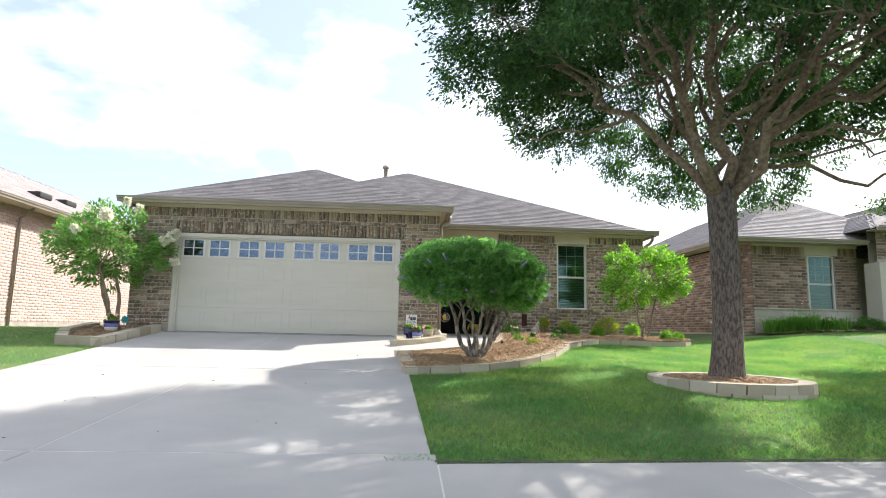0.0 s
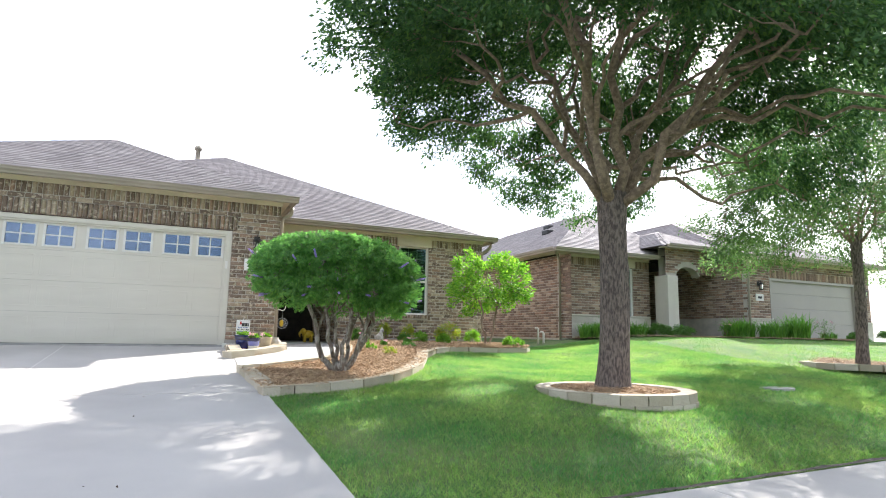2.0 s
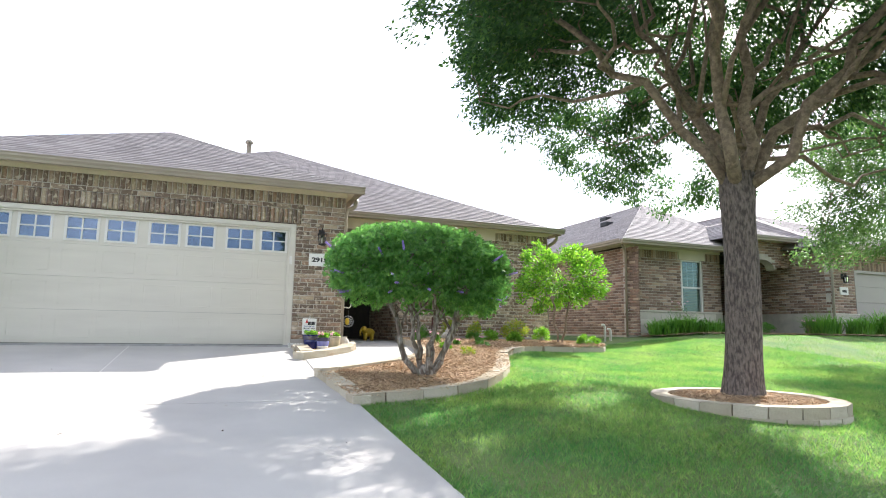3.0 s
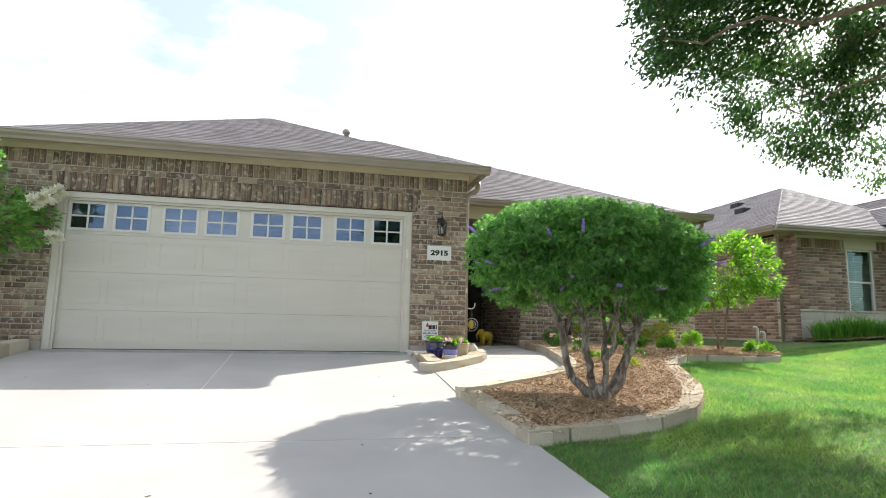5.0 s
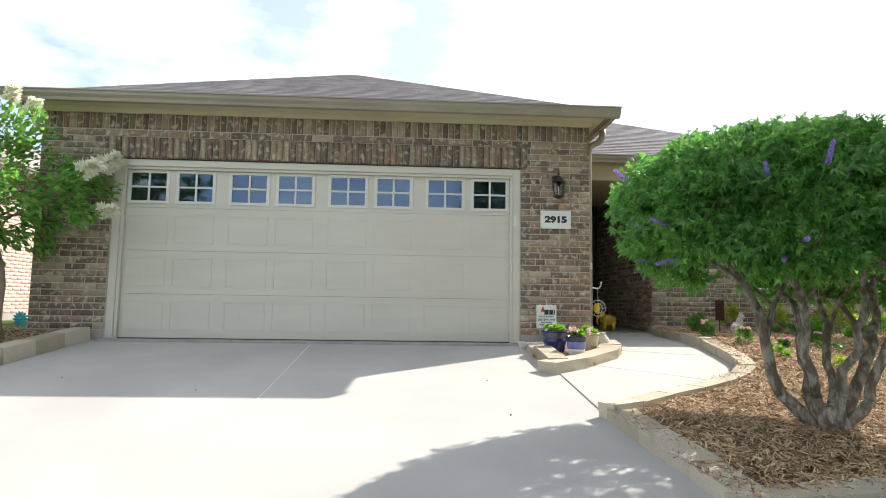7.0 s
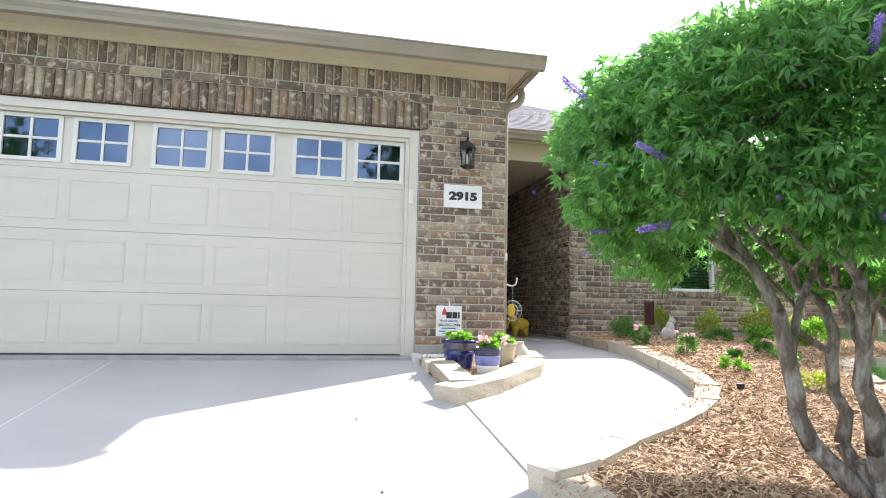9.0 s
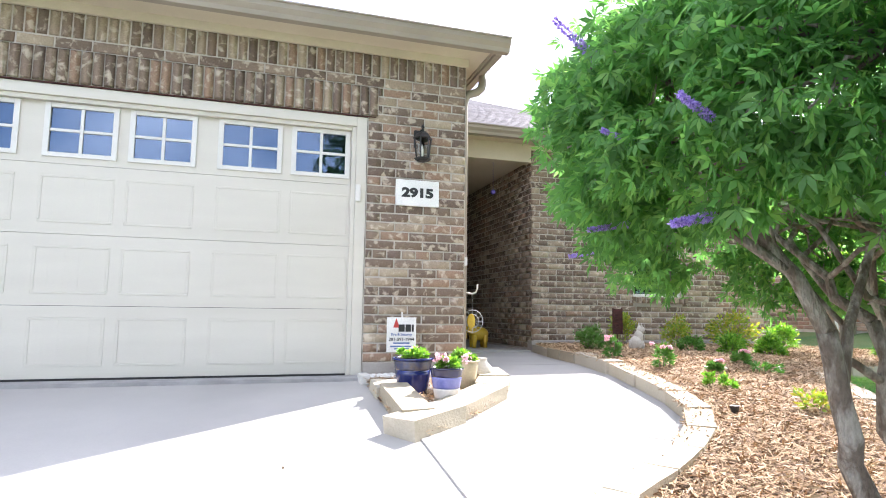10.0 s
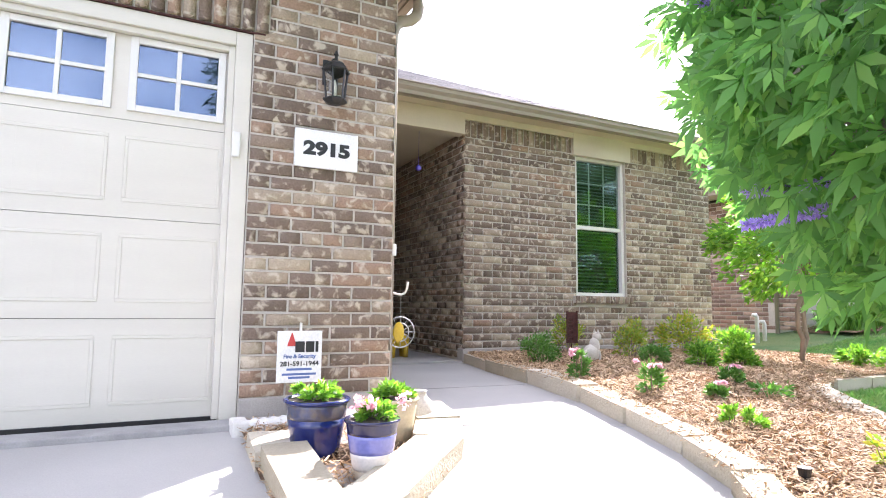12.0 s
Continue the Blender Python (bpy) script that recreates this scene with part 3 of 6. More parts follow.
def sash_window(parent, x0, x1, y, z0, z1, grid=(3, 3), blind=True):
    """Single-hung window in a wall that faces -y: frame, two sashes, muntins, panes, blind."""
    win = part("window", boxes((x0, x0 + 0.045, y - 0.01, y + 0.07, z0, z1), (x1 - 0.045, x1, y - 0.01, y + 0.07, z0, z1),
                               (x0 + 0.045, x1 - 0.045, y - 0.01, y + 0.07, z0, z0 + 0.04), (x0 + 0.045, x1 - 0.045, y - 0.01, y + 0.07, z1 - 0.04, z1), bev=0.004),
               M_WHITE, parent, "almond vinyl single-hung window")
    zm = (z0 + z1) / 2 - 0.02
    part("meeting_rail", boxes((x0 + 0.045, x1 - 0.045, y + 0.005, y + 0.06, zm - 0.025, zm + 0.025), bev=0.004), M_WHITE, win)
    bm = bmesh.new()
    ax, bx, az, bz = x0 + 0.045, x1 - 0.045, zm + 0.025, z1 - 0.04
    for i in range(1, grid[0]):
        u = ax + (bx - ax) * i / grid[0]
        box(bm, u - 0.007, u + 0.007, y + 0.046, y + 0.056, az, bz)
    for i in range(1, grid[1]):
        u = az + (bz - az) * i / grid[1]
        box(bm, ax, bx, y + 0.044, y + 0.0545, u - 0.007, u + 0.007)
    part("muntin", bm, M_WHITE, win)
    for a, b, yy in ((z0 + 0.04, zm - 0.025, y + 0.045), (zm + 0.025, z1 - 0.04, y + 0.035)):
        g = part("pane", boxes((x0 + 0.045, x1 - 0.045, yy, yy + 0.004, a, b)), M_GLASS, win)
        g.visible_shadow = False
    if blind:
        bm = bmesh.new()
        z = z0 + 0.06
        while z < z1 - 0.05:
            vs = [bm.verts.new(p) for p in ((x0 + 0.05, y + 0.09, z), (x1 - 0.05, y + 0.09, z), (x1 - 0.05, y + 0.118, z + 0.022), (x0 + 0.05, y + 0.118, z + 0.022))]
            bm.faces.new(vs)
            z += 0.045
        part("blind", bm, M_BLIND, win, "half-open horizontal slat blind")
    return win


# ---- the house ----
ZB, ZT = 0.106, 2.81
WX = 3.435
YF = 2.34
XF0, XF1 = 5.205, 9.26
house = empty("house", (0, 4, 0), "one-storey brown brick house with hip roofs and cream trim", "house")
# garage front: mortar bed behind the bricks, opening for the door
gwl, gwr, gwt = each("garage_wall", ((-WX, -2.535, 0.006, 0.12, -0.35, 2.495), (2.535, WX, 0.006, 0.12, -0.35, 2.495), (-WX, WX, 0.006, 0.12, 2.495, ZT)), M_MORTAR, house,
                     "brown tumbled brick garage front with pale mortar")
part("door_lintel", boxes((-2.535, 2.535, 0.006, 0.12, 2.22, 2.495)), M_MORTAR, house)
part("lintel_angle", boxes((-2.60, 2.60, -0.004, 0.10, 2.2165, 2.2245)), M_RUST, house, "rusty steel lintel over the garage door")
sw, sw2 = each("garage_side_wall", ((WX - 0.12, WX - 0.006, 0.12, 5.2, -0.3, ZT), (-WX + 0.006, -WX + 0.12, 0.12, 9.0, -0.35, ZT)), M_MORTAR, house)
WIN0, WIN1, WINB, WINT = 6.815, 7.65, 0.785, 2.575
fw = part("front_wall", boxes((XF0 + 0.006, WIN0, YF + 0.006, YF + 0.13, -0.3, ZT), (WIN1, XF1 - 0.01, YF + 0.006, YF + 0.13, -0.3, ZT), (WIN0, WIN1, YF + 0.006, YF + 0.13, -0.3, WINB),
                              (WIN0, WIN1, YF + 0.006, YF + 0.13, WINT, ZT)), M_MORTAR, house, "brown brick front wall with pale mortar")
pw = part("porch_side_wall", boxes((XF0 + 0.006, XF0 + 0.13, YF + 0.13, 5.2, -0.3, ZT)), M_MORTAR, house)
rw = part("right_side_wall", boxes((XF1 - 0.13, XF1 - 0.019, YF + 0.13, 14, -0.3, ZT)), M_MORTAR, house)
each("rear_wall", ((-WX + 0.12, WX - 0.12, 9.0, 9.1, -0.3, ZT), (WX - 0.12, XF1 - 0.13, 14, 14.1, -0.3, ZT), (3.0, WX - 0.12, 5.2, 14, -0.3, ZT)), M_MORTAR, house)
# dark sheet closing the porch, its deep shade painted as colour
part("porch_back_shade", boxes((WX - 0.01, XF0 + 0.01, 5.2, 5.3, 0, 2.7)), M_DARK, house)
# footings
each("foundation", ((-WX - 0.02, -2.54, -0.012, 0.1, -0.4, ZB), (2.54, WX + 0.02, -0.012, 0.1, -0.4, ZB), (XF0 - 0.01, XF1 + 0.01, YF - 0.012, YF + 0.12, -0.4, 0.16), (WX - 0.04, WX + 0.012, 0.1, 5.1, -0.3, ZB)),
     M_CONC2, house, "weathered concrete slab edge", bev=0.008)
# garage and front room interiors: plain sheets, their darkness put into the colour
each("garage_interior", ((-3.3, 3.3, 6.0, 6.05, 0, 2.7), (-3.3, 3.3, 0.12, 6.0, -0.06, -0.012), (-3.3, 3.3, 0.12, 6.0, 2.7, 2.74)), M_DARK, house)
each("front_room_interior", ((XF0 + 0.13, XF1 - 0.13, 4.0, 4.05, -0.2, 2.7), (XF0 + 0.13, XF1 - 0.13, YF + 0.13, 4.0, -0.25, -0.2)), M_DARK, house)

ZE = 2.925
EX, EY = 3.62, -0.28
hip_roof(house, -EX, EX, EY, 8.4, ZE, [(0.0, 3.2, 4.66), (0.0, 6.5, 4.66)])
MX1, MY0 = 9.47, YF - 0.28
hip_roof(house, -3.9, MX1, MY0, 15.4, ZE, [(2.63, 8.1, 5.97), (2.63, 10.2, 5.97)], "main_roof")
each("soffit", ((-EX + 0.02, EX - 0.02, EY + 0.02, 0.0, 2.862, 2.88), (WX + 0.01, EX - 0.02, 0.0, 2.05, 2.862, 2.88), (-EX + 0.02, -WX - 0.01, 0.0, 8.4, 2.862, 2.88),
                 (EX + 0.01, MX1 - 0.02, MY0 + 0.01, YF, 2.862, 2.88), (XF1, MX1 - 0.02, YF, 14.0, 2.862, 2.88)), M_TRIM, house, "cream painted soffit")
each("frieze_board", ((-WX - 0.02, WX + 0.02, -0.022, 0.02, 2.79, 2.862), (WX + 0.002, WX + 0.025, 0.02, 2.3, 2.79, 2.862), (XF0 - 0.02, 6.76, YF - 0.025, YF + 0.02, 2.79, 2.862), (7.72, XF1 + 0.02, YF - 0.025, YF + 0.02, 2.79, 2.862),
                       (6.76, 7.72, YF - 0.032, YF + 0.02, 2.575, 2.862)), M_TRIM, house, "cream frieze board")
part("porch_beam", boxes((WX + 0.01, XF0 - 0.02, YF - 0.05, YF + 0.1, 2.605, 2.861), bev=0.006), M_TRIM, house, "cream painted porch beam")
part("porch_ceiling", boxes((WX, XF0 + 0.01, YF + 0.1, 5.2, 2.66, 2.70)), M_TRIM, house)
each("fascia", ((-EX + 0.01, EX - 0.01, EY + 0.004, EY + 0.022, 2.84, ZE + 0.01), (EX - 0.03, EX - 0.005, EY + 0.022, 2.0, 2.84, ZE + 0.01), (-EX + 0.005, -EX + 0.03, EY + 0.022, 8.4, 2.84, ZE + 0.01),
                 (EX, MX1 - 0.01, MY0 + 0.004, MY0 + 0.02, 2.84, ZE), (MX1 - 0.03, MX1 - 0.005, MY0 + 0.02, 14.5, 2.84, ZE)), M_GUTTER, house)
gutter(house, (-EX - 0.1, EY, ZE + 0.008), (EX + 0.1, EY, ZE + 0.008), (0, -1))
gutter(house, (EX, EY + 0.02, ZE + 0.008), (EX, 1.9, ZE + 0.008), (1, 0))
gutter(house, (-EX, 8.4, ZE + 0.008), (-EX, EY + 0.02, ZE + 0.008), (-1, 0))
gutter(house, (EX + 0.03, MY0, ZE + 0.028), (MX1 + 0.1, MY0, ZE + 0.028), (0, -1))
gutter(house, (MX1, MY0 + 0.02, ZE + 0.004), (MX1, 14.5, ZE + 0.004), (1, 0))


def downspout(owner, pts, mat_=None, w=0.035):
    bm = bmesh.new()
    tube(bm, pts, [w] * len(pts), 10)
    return part("downspout", bm, mat_ or M_GUTTER, owner, "metal downspout", smooth=True)


downspout(house, [(3.68, 0.22, 2.84), (3.68, 0.22, 2.76), (3.665, 0.22, 2.70), (3.62, 0.22, 2.655), (3.54, 0.22, 2.625), (3.50, 0.22, 2.58), (3.485, 0.22, 2.5), (3.485, 0.22, 0.1)], w=0.042)
downspout(house, [(-3.68, 0.22, 2.84), (-3.68, 0.22, 2.76), (-3.665, 0.22, 2.70), (-3.62, 0.22, 2.655), (-3.54, 0.22, 2.625), (-3.50, 0.22, 2.58), (-3.485, 0.22, 2.5), (-3.485, 0.22, 0.1)], w=0.042)
downspout(house, [(9.52, 2.3, 2.84), (9.52, 2.31, 2.76), (9.46, 2.36, 2.66), (9.36, 2.44, 2.58), (9.31, 2.47, 2.5), (9.305, 2.47, 0.0)], w=0.042)
vent = part("roof_vent_pipe", lathe(bmesh.new(), [(0.16, 0), (0.09, 0.05), (0.075, 0.06), (0.075, 0.66), (0.12, 0.67), (0.125, 0.74), (0.09, 0.79), (0.02, 0.80)], 16, (1.78, 8.14, 5.45)),
            M_GUTTER, house, "galvanised roof vent pipe with cap", smooth=True)
part("roof_vent", boxes((2.9, 3.25, 4.1, 4.5, 3.86, 4.06), bev=0.04), M_GUTTER, house, "low box vent on the shingles")
win = sash_window(house, WIN0 + 0.005, WIN1 - 0.005, YF + 0.05, WINB, WINT)
sill = part("window_sill", boxes((WIN0 - 0.06, WIN1 + 0.06, YF - 0.045, YF + 0.05, WINB - 0.095, WINB - 0.005), bev=0.004), M_MORTAR, house)
lay(sill, [(0.04 + i * 0.0805, WINB - 0.05, 0.07, 0.088) for i in range(12)], (WIN0 - 0.06, YF - 0.052), 0, pieces=lambda u, z: True)

lay(gwt, soldiers(-2.62, 2.62, 2.225, 2.495, proud=0.012) + soldiers(-WX, WX, 2.585, 2.795) + courses(-WX, WX, 2.495, 2.585), (0, 0), 0, pieces=lambda u, z: True)
lay(gwr, courses(2.535, WX, ZB, 2.495, [(2.535, 2.62, 2.22, 2.5)], header=0.99), (0, 0), 0, pieces=lambda u, z: True)
lay(gwl, courses(-WX, -2.535, ZB, 2.495, [(-2.62, -2.535, 2.22, 2.5)], header=0.99), (0, 0), 0, pieces=lambda u, z: True)
lay(fw, courses(XF0, XF1, 0.16, 2.59, [(WIN0, WIN1, WINB - 0.1, 2.7)], header=1.02) + soldiers(XF0, 6.755, 2.59, 2.795) + soldiers(7.725, XF1, 2.59, 2.795), (0, YF), 0, pieces=lambda u, z: u < 7.4)
lay(pw, courses(0, 2.86, 0.05, 2.66), (XF0, 5.2), -90, pieces=lambda u, z: u > 1.6)
lay(sw, courses(0, 5.2, ZB, 2.81), (WX, 0.0), 90)
lay(sw2, courses(0, 9.0, ZB, 2.81), (-WX, 9.0), -90)
lay(rw, courses(0, 8.0, 0.16, 2.80), (XF1, YF), 90)
part("wall_box", boxes((WX + 0.001, WX + 0.03, 0.012, 0.07, 0.95, 1.025), bev=0.004), M_WHITE, house, "small white plastic box on the wall corner")

# ---- the garage door ----
gd = empty("garage_door", (0, 0.08, 0), "closed cream sectional garage door with a row of small windows", "garage door")
part("jamb", boxes((-2.532, -2.44, 0.012, 0.16, -0.03, 2.215), (2.44, 2.532, 0.012, 0.16, -0.03, 2.215), (-2.44, 2.44, 0.012, 0.16, 2.13, 2.215), bev=0.006), M_DOOR, gd, "cream painted door frame")
part("stop_moulding", boxes((-2.44, -2.405, 0.035, 0.075, 0.0, 2.13), (2.405, 2.44, 0.035, 0.075, 0.0, 2.13), (-2.405, 2.405, 0.035, 0.075, 2.095, 2.13), bev=0.005), M_DOOR, gd)
part("bottom_seal", boxes((-2.43, 2.43, 0.072, 0.12, -0.012, 0.012)), M_IRON, gd, "black rubber seal")
YD = 0.085
cols = []
for h_ in range(4):
    x0 = -2.359 + h_ * 1.2375
    cols += [(x0 - 0.035, x0 + 0.437 + 0.035), (x0 + 0.569 - 0.02, x0 + 0.569 + 0.437 + 0.035)]
ZS = [0.012, 0.548, 1.085, 1.622, 2.125]
for k in range(4):
    z0, z1 = ZS[k], ZS[k + 1] - 0.003
    if k < 3:
        bm = boxes((-2.44, 2.44, YD, YD + 0.045, z0, z1))
        sec = part("section", bm, M_DOOR, gd)
        for a, b in cols:
            bm = bmesh.new()
            t, m_ = 0.003, 0.02
            za, zb = z0 + 0.085, z1 - 0.085
            box(bm, a, b, YD - t, YD + 0.001, zb - m_, zb)
            box(bm, a, b, YD - t, YD + 0.001, za, za + m_)
            box(bm, a, a + m_, YD - t, YD + 0.001, za + m_, zb - m_)
            box(bm, b - m_, b, YD - t, YD + 0.001, za + m_, zb - m_)
            bmesh.ops.bevel(bm, geom=list(bm.edges), offset=0.003, segments=1, affect="EDGES")
            for j in range(1, 5):
                u = a + (b - a) * j / 5
                box(bm, u - 0.0012, u + 0.0012, YD - 0.0008, YD + 0.001, za + m_, zb - m_)
            part("panel_moulding", bm, M_DOOR, sec)
    else:
        bm = bmesh.new()
        za, zb = 1.672, 2.092
        edges = [-2.44] + [v for c_ in cols for v in (c_[0] + 0.03, c_[1] - 0.03)] + [2.44]
        for a, b in zip(edges[::2], edges[1::2]):
            box(bm, a, b, YD, YD + 0.045, z0, z1)
        for a, b in cols:
            box(bm, a + 0.03, b - 0.03, YD, YD + 0.045, z0, za + 0.03)
            box(bm, a + 0.03, b - 0.03, YD, YD + 0.045, zb - 0.03, z1)
        part("section", bm, M_DOOR, gd)
        for a, b in cols:
            wf = part("window", boxes((a, a + 0.04, YD - 0.014, YD + 0.02, za, zb), (b - 0.04, b, YD - 0.014, YD + 0.02, za, zb), (a + 0.04, b - 0.04, YD - 0.014, YD + 0.02, za, za + 0.035),
                                      (a + 0.04, b - 0.04, YD - 0.014, YD + 0.02, zb - 0.035, zb), ((a + b) / 2 - 0.012, (a + b) / 2 + 0.012, YD - 0.008, YD + 0.02, za + 0.035, zb - 0.035),
                                      (a + 0.04, (a + b) / 2 - 0.012, YD - 0.007, YD + 0.02, (za + zb) / 2 - 0.011, (za + zb) / 2 + 0.011),
                                      ((a + b) / 2 + 0.012, b - 0.04, YD - 0.007, YD + 0.02, (za + zb) / 2 - 0.011, (za + zb) / 2 + 0.011), bev=0.003), M_WHITE, gd, "white four-pane door window")
            for p0, p1 in ((a + 0.04, (a + b) / 2 - 0.012), ((a + b) / 2 + 0.012, b - 0.04)):
                for q0, q1 in ((za + 0.035, (za + zb) / 2 - 0.011), ((za + zb) / 2 + 0.011, zb - 0.035)):
                    g = part("pane", boxes((p0, p1, YD + 0.006, YD + 0.010, q0, q1)), M_GLASS_SKY, wf)
                    g.visible_shadow = False
keypad = part("keypad", boxes((2.44, 2.485, -0.012, 0.012, 1.465, 1.612), bev=0.008), M_WHITE, gd, "white plastic door keypad")


# ---- neighbours ----
nb = empty("house", (16, 6, 0.3), "neighbouring brown brick house with pale stone base and arched entry", "house")
XN, YN = 11.94, 2.5
nfw = part("front_wall", boxes((XN, 13.88, YN + 0.009, YN + 0.15, -0.1, 2.72), (14.70, 15.38, YN + 0.009, YN + 0.15, -0.1, 2.72), (13.88, 14.70, YN + 0.009, YN + 0.15, -0.1, 0.90),
                               (13.88, 14.70, YN + 0.009, YN + 0.15, 2.48, 2.72)), M_MORTAR, nb)
nsw = part("side_wall", boxes((XN + 0.009, XN + 0.15, YN + 0.15, 16, -0.1, 2.72)), M_MORTAR, nb)
lay(nfw, courses(XN, 15.38, 0.97, 2.47, [(13.88, 14.70, 0.9, 2.6)]) + soldiers(XN, 13.78, 2.47, 2.71) + soldiers(14.6, 15.38, 2.47, 2.71), (0, YN), 0, joined_mat=M_BRICKN)
lay(nsw, courses(0, 14.0, 0.25, 2.71), (XN, 16), -90, joined_mat=M_BRICKN)
YG = 0.6
ngw, *others = each("garage_wall", ((17.45, 18.5, YG + 0.009, YG + 0.15, 0, 2.72), (22.7, 23.5, YG + 0.009, YG + 0.15, 0, 2.72), (18.5, 22.7, YG + 0.009, YG + 0.15, 2.22, 2.72),
                                (17.459, 17.6, YG + 0.15, 4.7, 0, 2.72), (15.38, 17.45, 4.7, 5.1, 0, 3.4), (23.15, 23.5, YG + 0.15, 16, 0, 2.72)), M_MORTAR, nb)
lay(ngw, courses(17.45, 18.5, 0.97, 2.71) + courses(22.7, 23.5, 0.97, 2.71) + courses(18.5, 22.7, 2.50, 2.71) + soldiers(18.5, 22.7, 2.24, 2.5), (0, YG), 0, joined_mat=M_BRICKN)
lay(others[2], courses(0, 4.1, 0.97, 2.71), (17.45, 4.7), -90, joined_mat=M_BRICKN)


def veneer(owner, x0, x1, y, z0, z1, name="stone_base"):
    """Split stone blocks in courses on a wall base that faces -y."""
    bm = bmesh.new()
    z, r = z0, 0
    while z < z1 - 0.02:
        h = min(0.19, z1 - z)
        x = x0 - (r % 2) * 0.2
        while x < x1:
            w = 0.30 + 0.22 * rng.random()
            a, b = max(x0, x), min(x1, x + w)
            if b - a > 0.05:
                box(bm, a + 0.004, b - 0.004, y - 0.03 - 0.012 * rng.random(), y + 0.02, z + 0.004, z + h - 0.004)
            x += w
        z += h
        r += 1
    ob = part(name, bm, M_WAINSCOT, owner, "pale split stone base")
    ob["kind"] = "stuff"


veneer(nb, XN, 15.36, YN, 0.15, 0.93)
veneer(nb, 17.43, 18.5, YG, 0.3, 0.93)
veneer(nb, 22.7, 23.5, YG, 0.3, 0.93)
each("stone_ledge", ((XN - 0.03, 15.36, YN - 0.06, YN + 0.02, 0.93, 0.97), (17.41, 18.5, YG - 0.06, YG + 0.02, 0.93, 0.97), (22.7, 23.5, YG - 0.06, YG + 0.02, 0.93, 0.97)), M_WAINSCOT, nb, bev=0.006)
sash_window(nb, 13.90, 14.68, YN + 0.03, 0.90, 2.48)
part("frieze_board", boxes((XN - 0.02, 15.38, YN - 0.02, YN + 0.03, 2.71, 2.80), (13.8, 14.78, YN - 0.026, YN + 0.03, 2.485, 2.71), (17.43, 23.5, YG - 0.02, YG + 0.03, 2.71, 2.80)), M_TRIM, nb)
# entry: stone columns, brick arch
col = part("entry_column", boxes((15.36, 15.79, 1.7, 2.25, 0.15, 2.25), bev=0.02), M_WAINSCOT, nb, "pale stone entry column")
bm = bmesh.new()
N = 14
top, low = [], []
for i in range(N + 1):
    a = math.pi * i / N
    x, z = 16.27 - 0.48 * math.cos(a), 2.25 + 0.30 * math.sin(a)
    low.append((x, z))
    top.append((15.36 + (17.45 - 15.36) * i / N, 3.12))
for yy in (1.76, 2.06):
    tv = [bm.verts.new((x, yy, z)) for x, z in top]
    lv = [bm.verts.new((x, yy, z)) for x, z in low]
    for i in range(N):
        bm.faces.new((tv[i], tv[i + 1], lv[i + 1], lv[i]))
    bm.faces.new((tv[0], lv[0], bm.verts.new((15.36, yy, 2.25))))
    if yy == 1.76:
        first = lv
for i in range(N):
    bm.faces.new((first[i], first[i + 1], lv[i + 1], lv[i]))
arch = part("arch_wall", bm, M_MORTAR, nb, "brick arch over the entry")
arch_bricks = [b for b in courses(15.36, 17.45, 2.25, 3.1) if b[1] - 0.05 > 2.25 + (0.42 * math.sqrt(max(0, 1 - ((b[0] - 16.27) / 0.5) ** 2)) if abs(b[0] - 16.27) < 0.5 else 0)]
lay(arch, arch_bricks, (0, 1.75), 0, joined_mat=M_BRICKN)
# near-black back and ceiling sheets paint the shade in the entry recess
part("entry_shade", boxes((15.36, 17.45, 4.8, 4.9, 0.2, 3.3), (15.36, 17.45, 2.8, 4.8, 2.75, 2.8)), M_DARK, nb)
part("garage_door", boxes((18.5, 22.7, YG + 0.07, YG + 0.1, 0.40, 0.847), (18.5, 22.7, YG + 0.07, YG + 0.1, 0.85, 1.307), (18.5, 22.7, YG + 0.07, YG + 0.1, 1.31, 1.767), (18.5, 22.7, YG + 0.07, YG + 0.1, 1.77, 2.2), bev=0.008),
     M_DOOR2, nb, "closed beige sectional garage door")
part("door_frame", boxes((18.46, 18.58, YG - 0.01, YG + 0.1, 0.3, 2.24), (22.62, 22.74, YG - 0.01, YG + 0.1, 0.3, 2.24), (18.58, 22.62, YG - 0.01, YG + 0.1, 2.16, 2.24)), M_DOOR2, nb)
hip_roof(nb, 11.44, 17.5, 2.0, 17, 2.86, [(15.5, 6.06, 4.98), (15.5, 12, 4.98)])
hip_roof(nb, 17.0, 23.95, 0.1, 17, 2.86, [(20.25, 6.1, 5.1), (20.25, 13, 5.1)], "garage_roof")
hip_roof(nb, 15.05, 17.8, 1.35, 8, 3.14, [(16.4, 3.1, 3.9), (16.4, 6.2, 3.9)], "entry_roof")
gutter(nb, (11.39, 2.0, 2.86), (15.3, 2.0, 2.86), (0, -1))
gutter(nb, (11.44, 17, 2.86), (11.44, 2.0, 2.86), (-1, 0))
gutter(nb, (17.0, 0.1, 2.86), (23.95, 0.1, 2.86), (0, -1))
gutter(nb, (15.05, 1.35, 3.16), (17.8, 1.35, 3.16), (0, -1))
each("soffit", ((11.46, 15.3, 2.02, 2.5, 2.77, 2.79), (11.46, 11.94, 2.5, 16, 2.77, 2.79), (17.05, 23.85, 0.12, 0.6, 2.77, 2.79), (15.1, 17.75, 1.4, 1.76, 3.09, 3.11)), M_TRIM, nb)
downspout(nb, [(11.6, 2.25, 2.78), (11.74, 2.35, 2.68), (11.87, 2.44, 2.55), (11.87, 2.44, 0.0)])
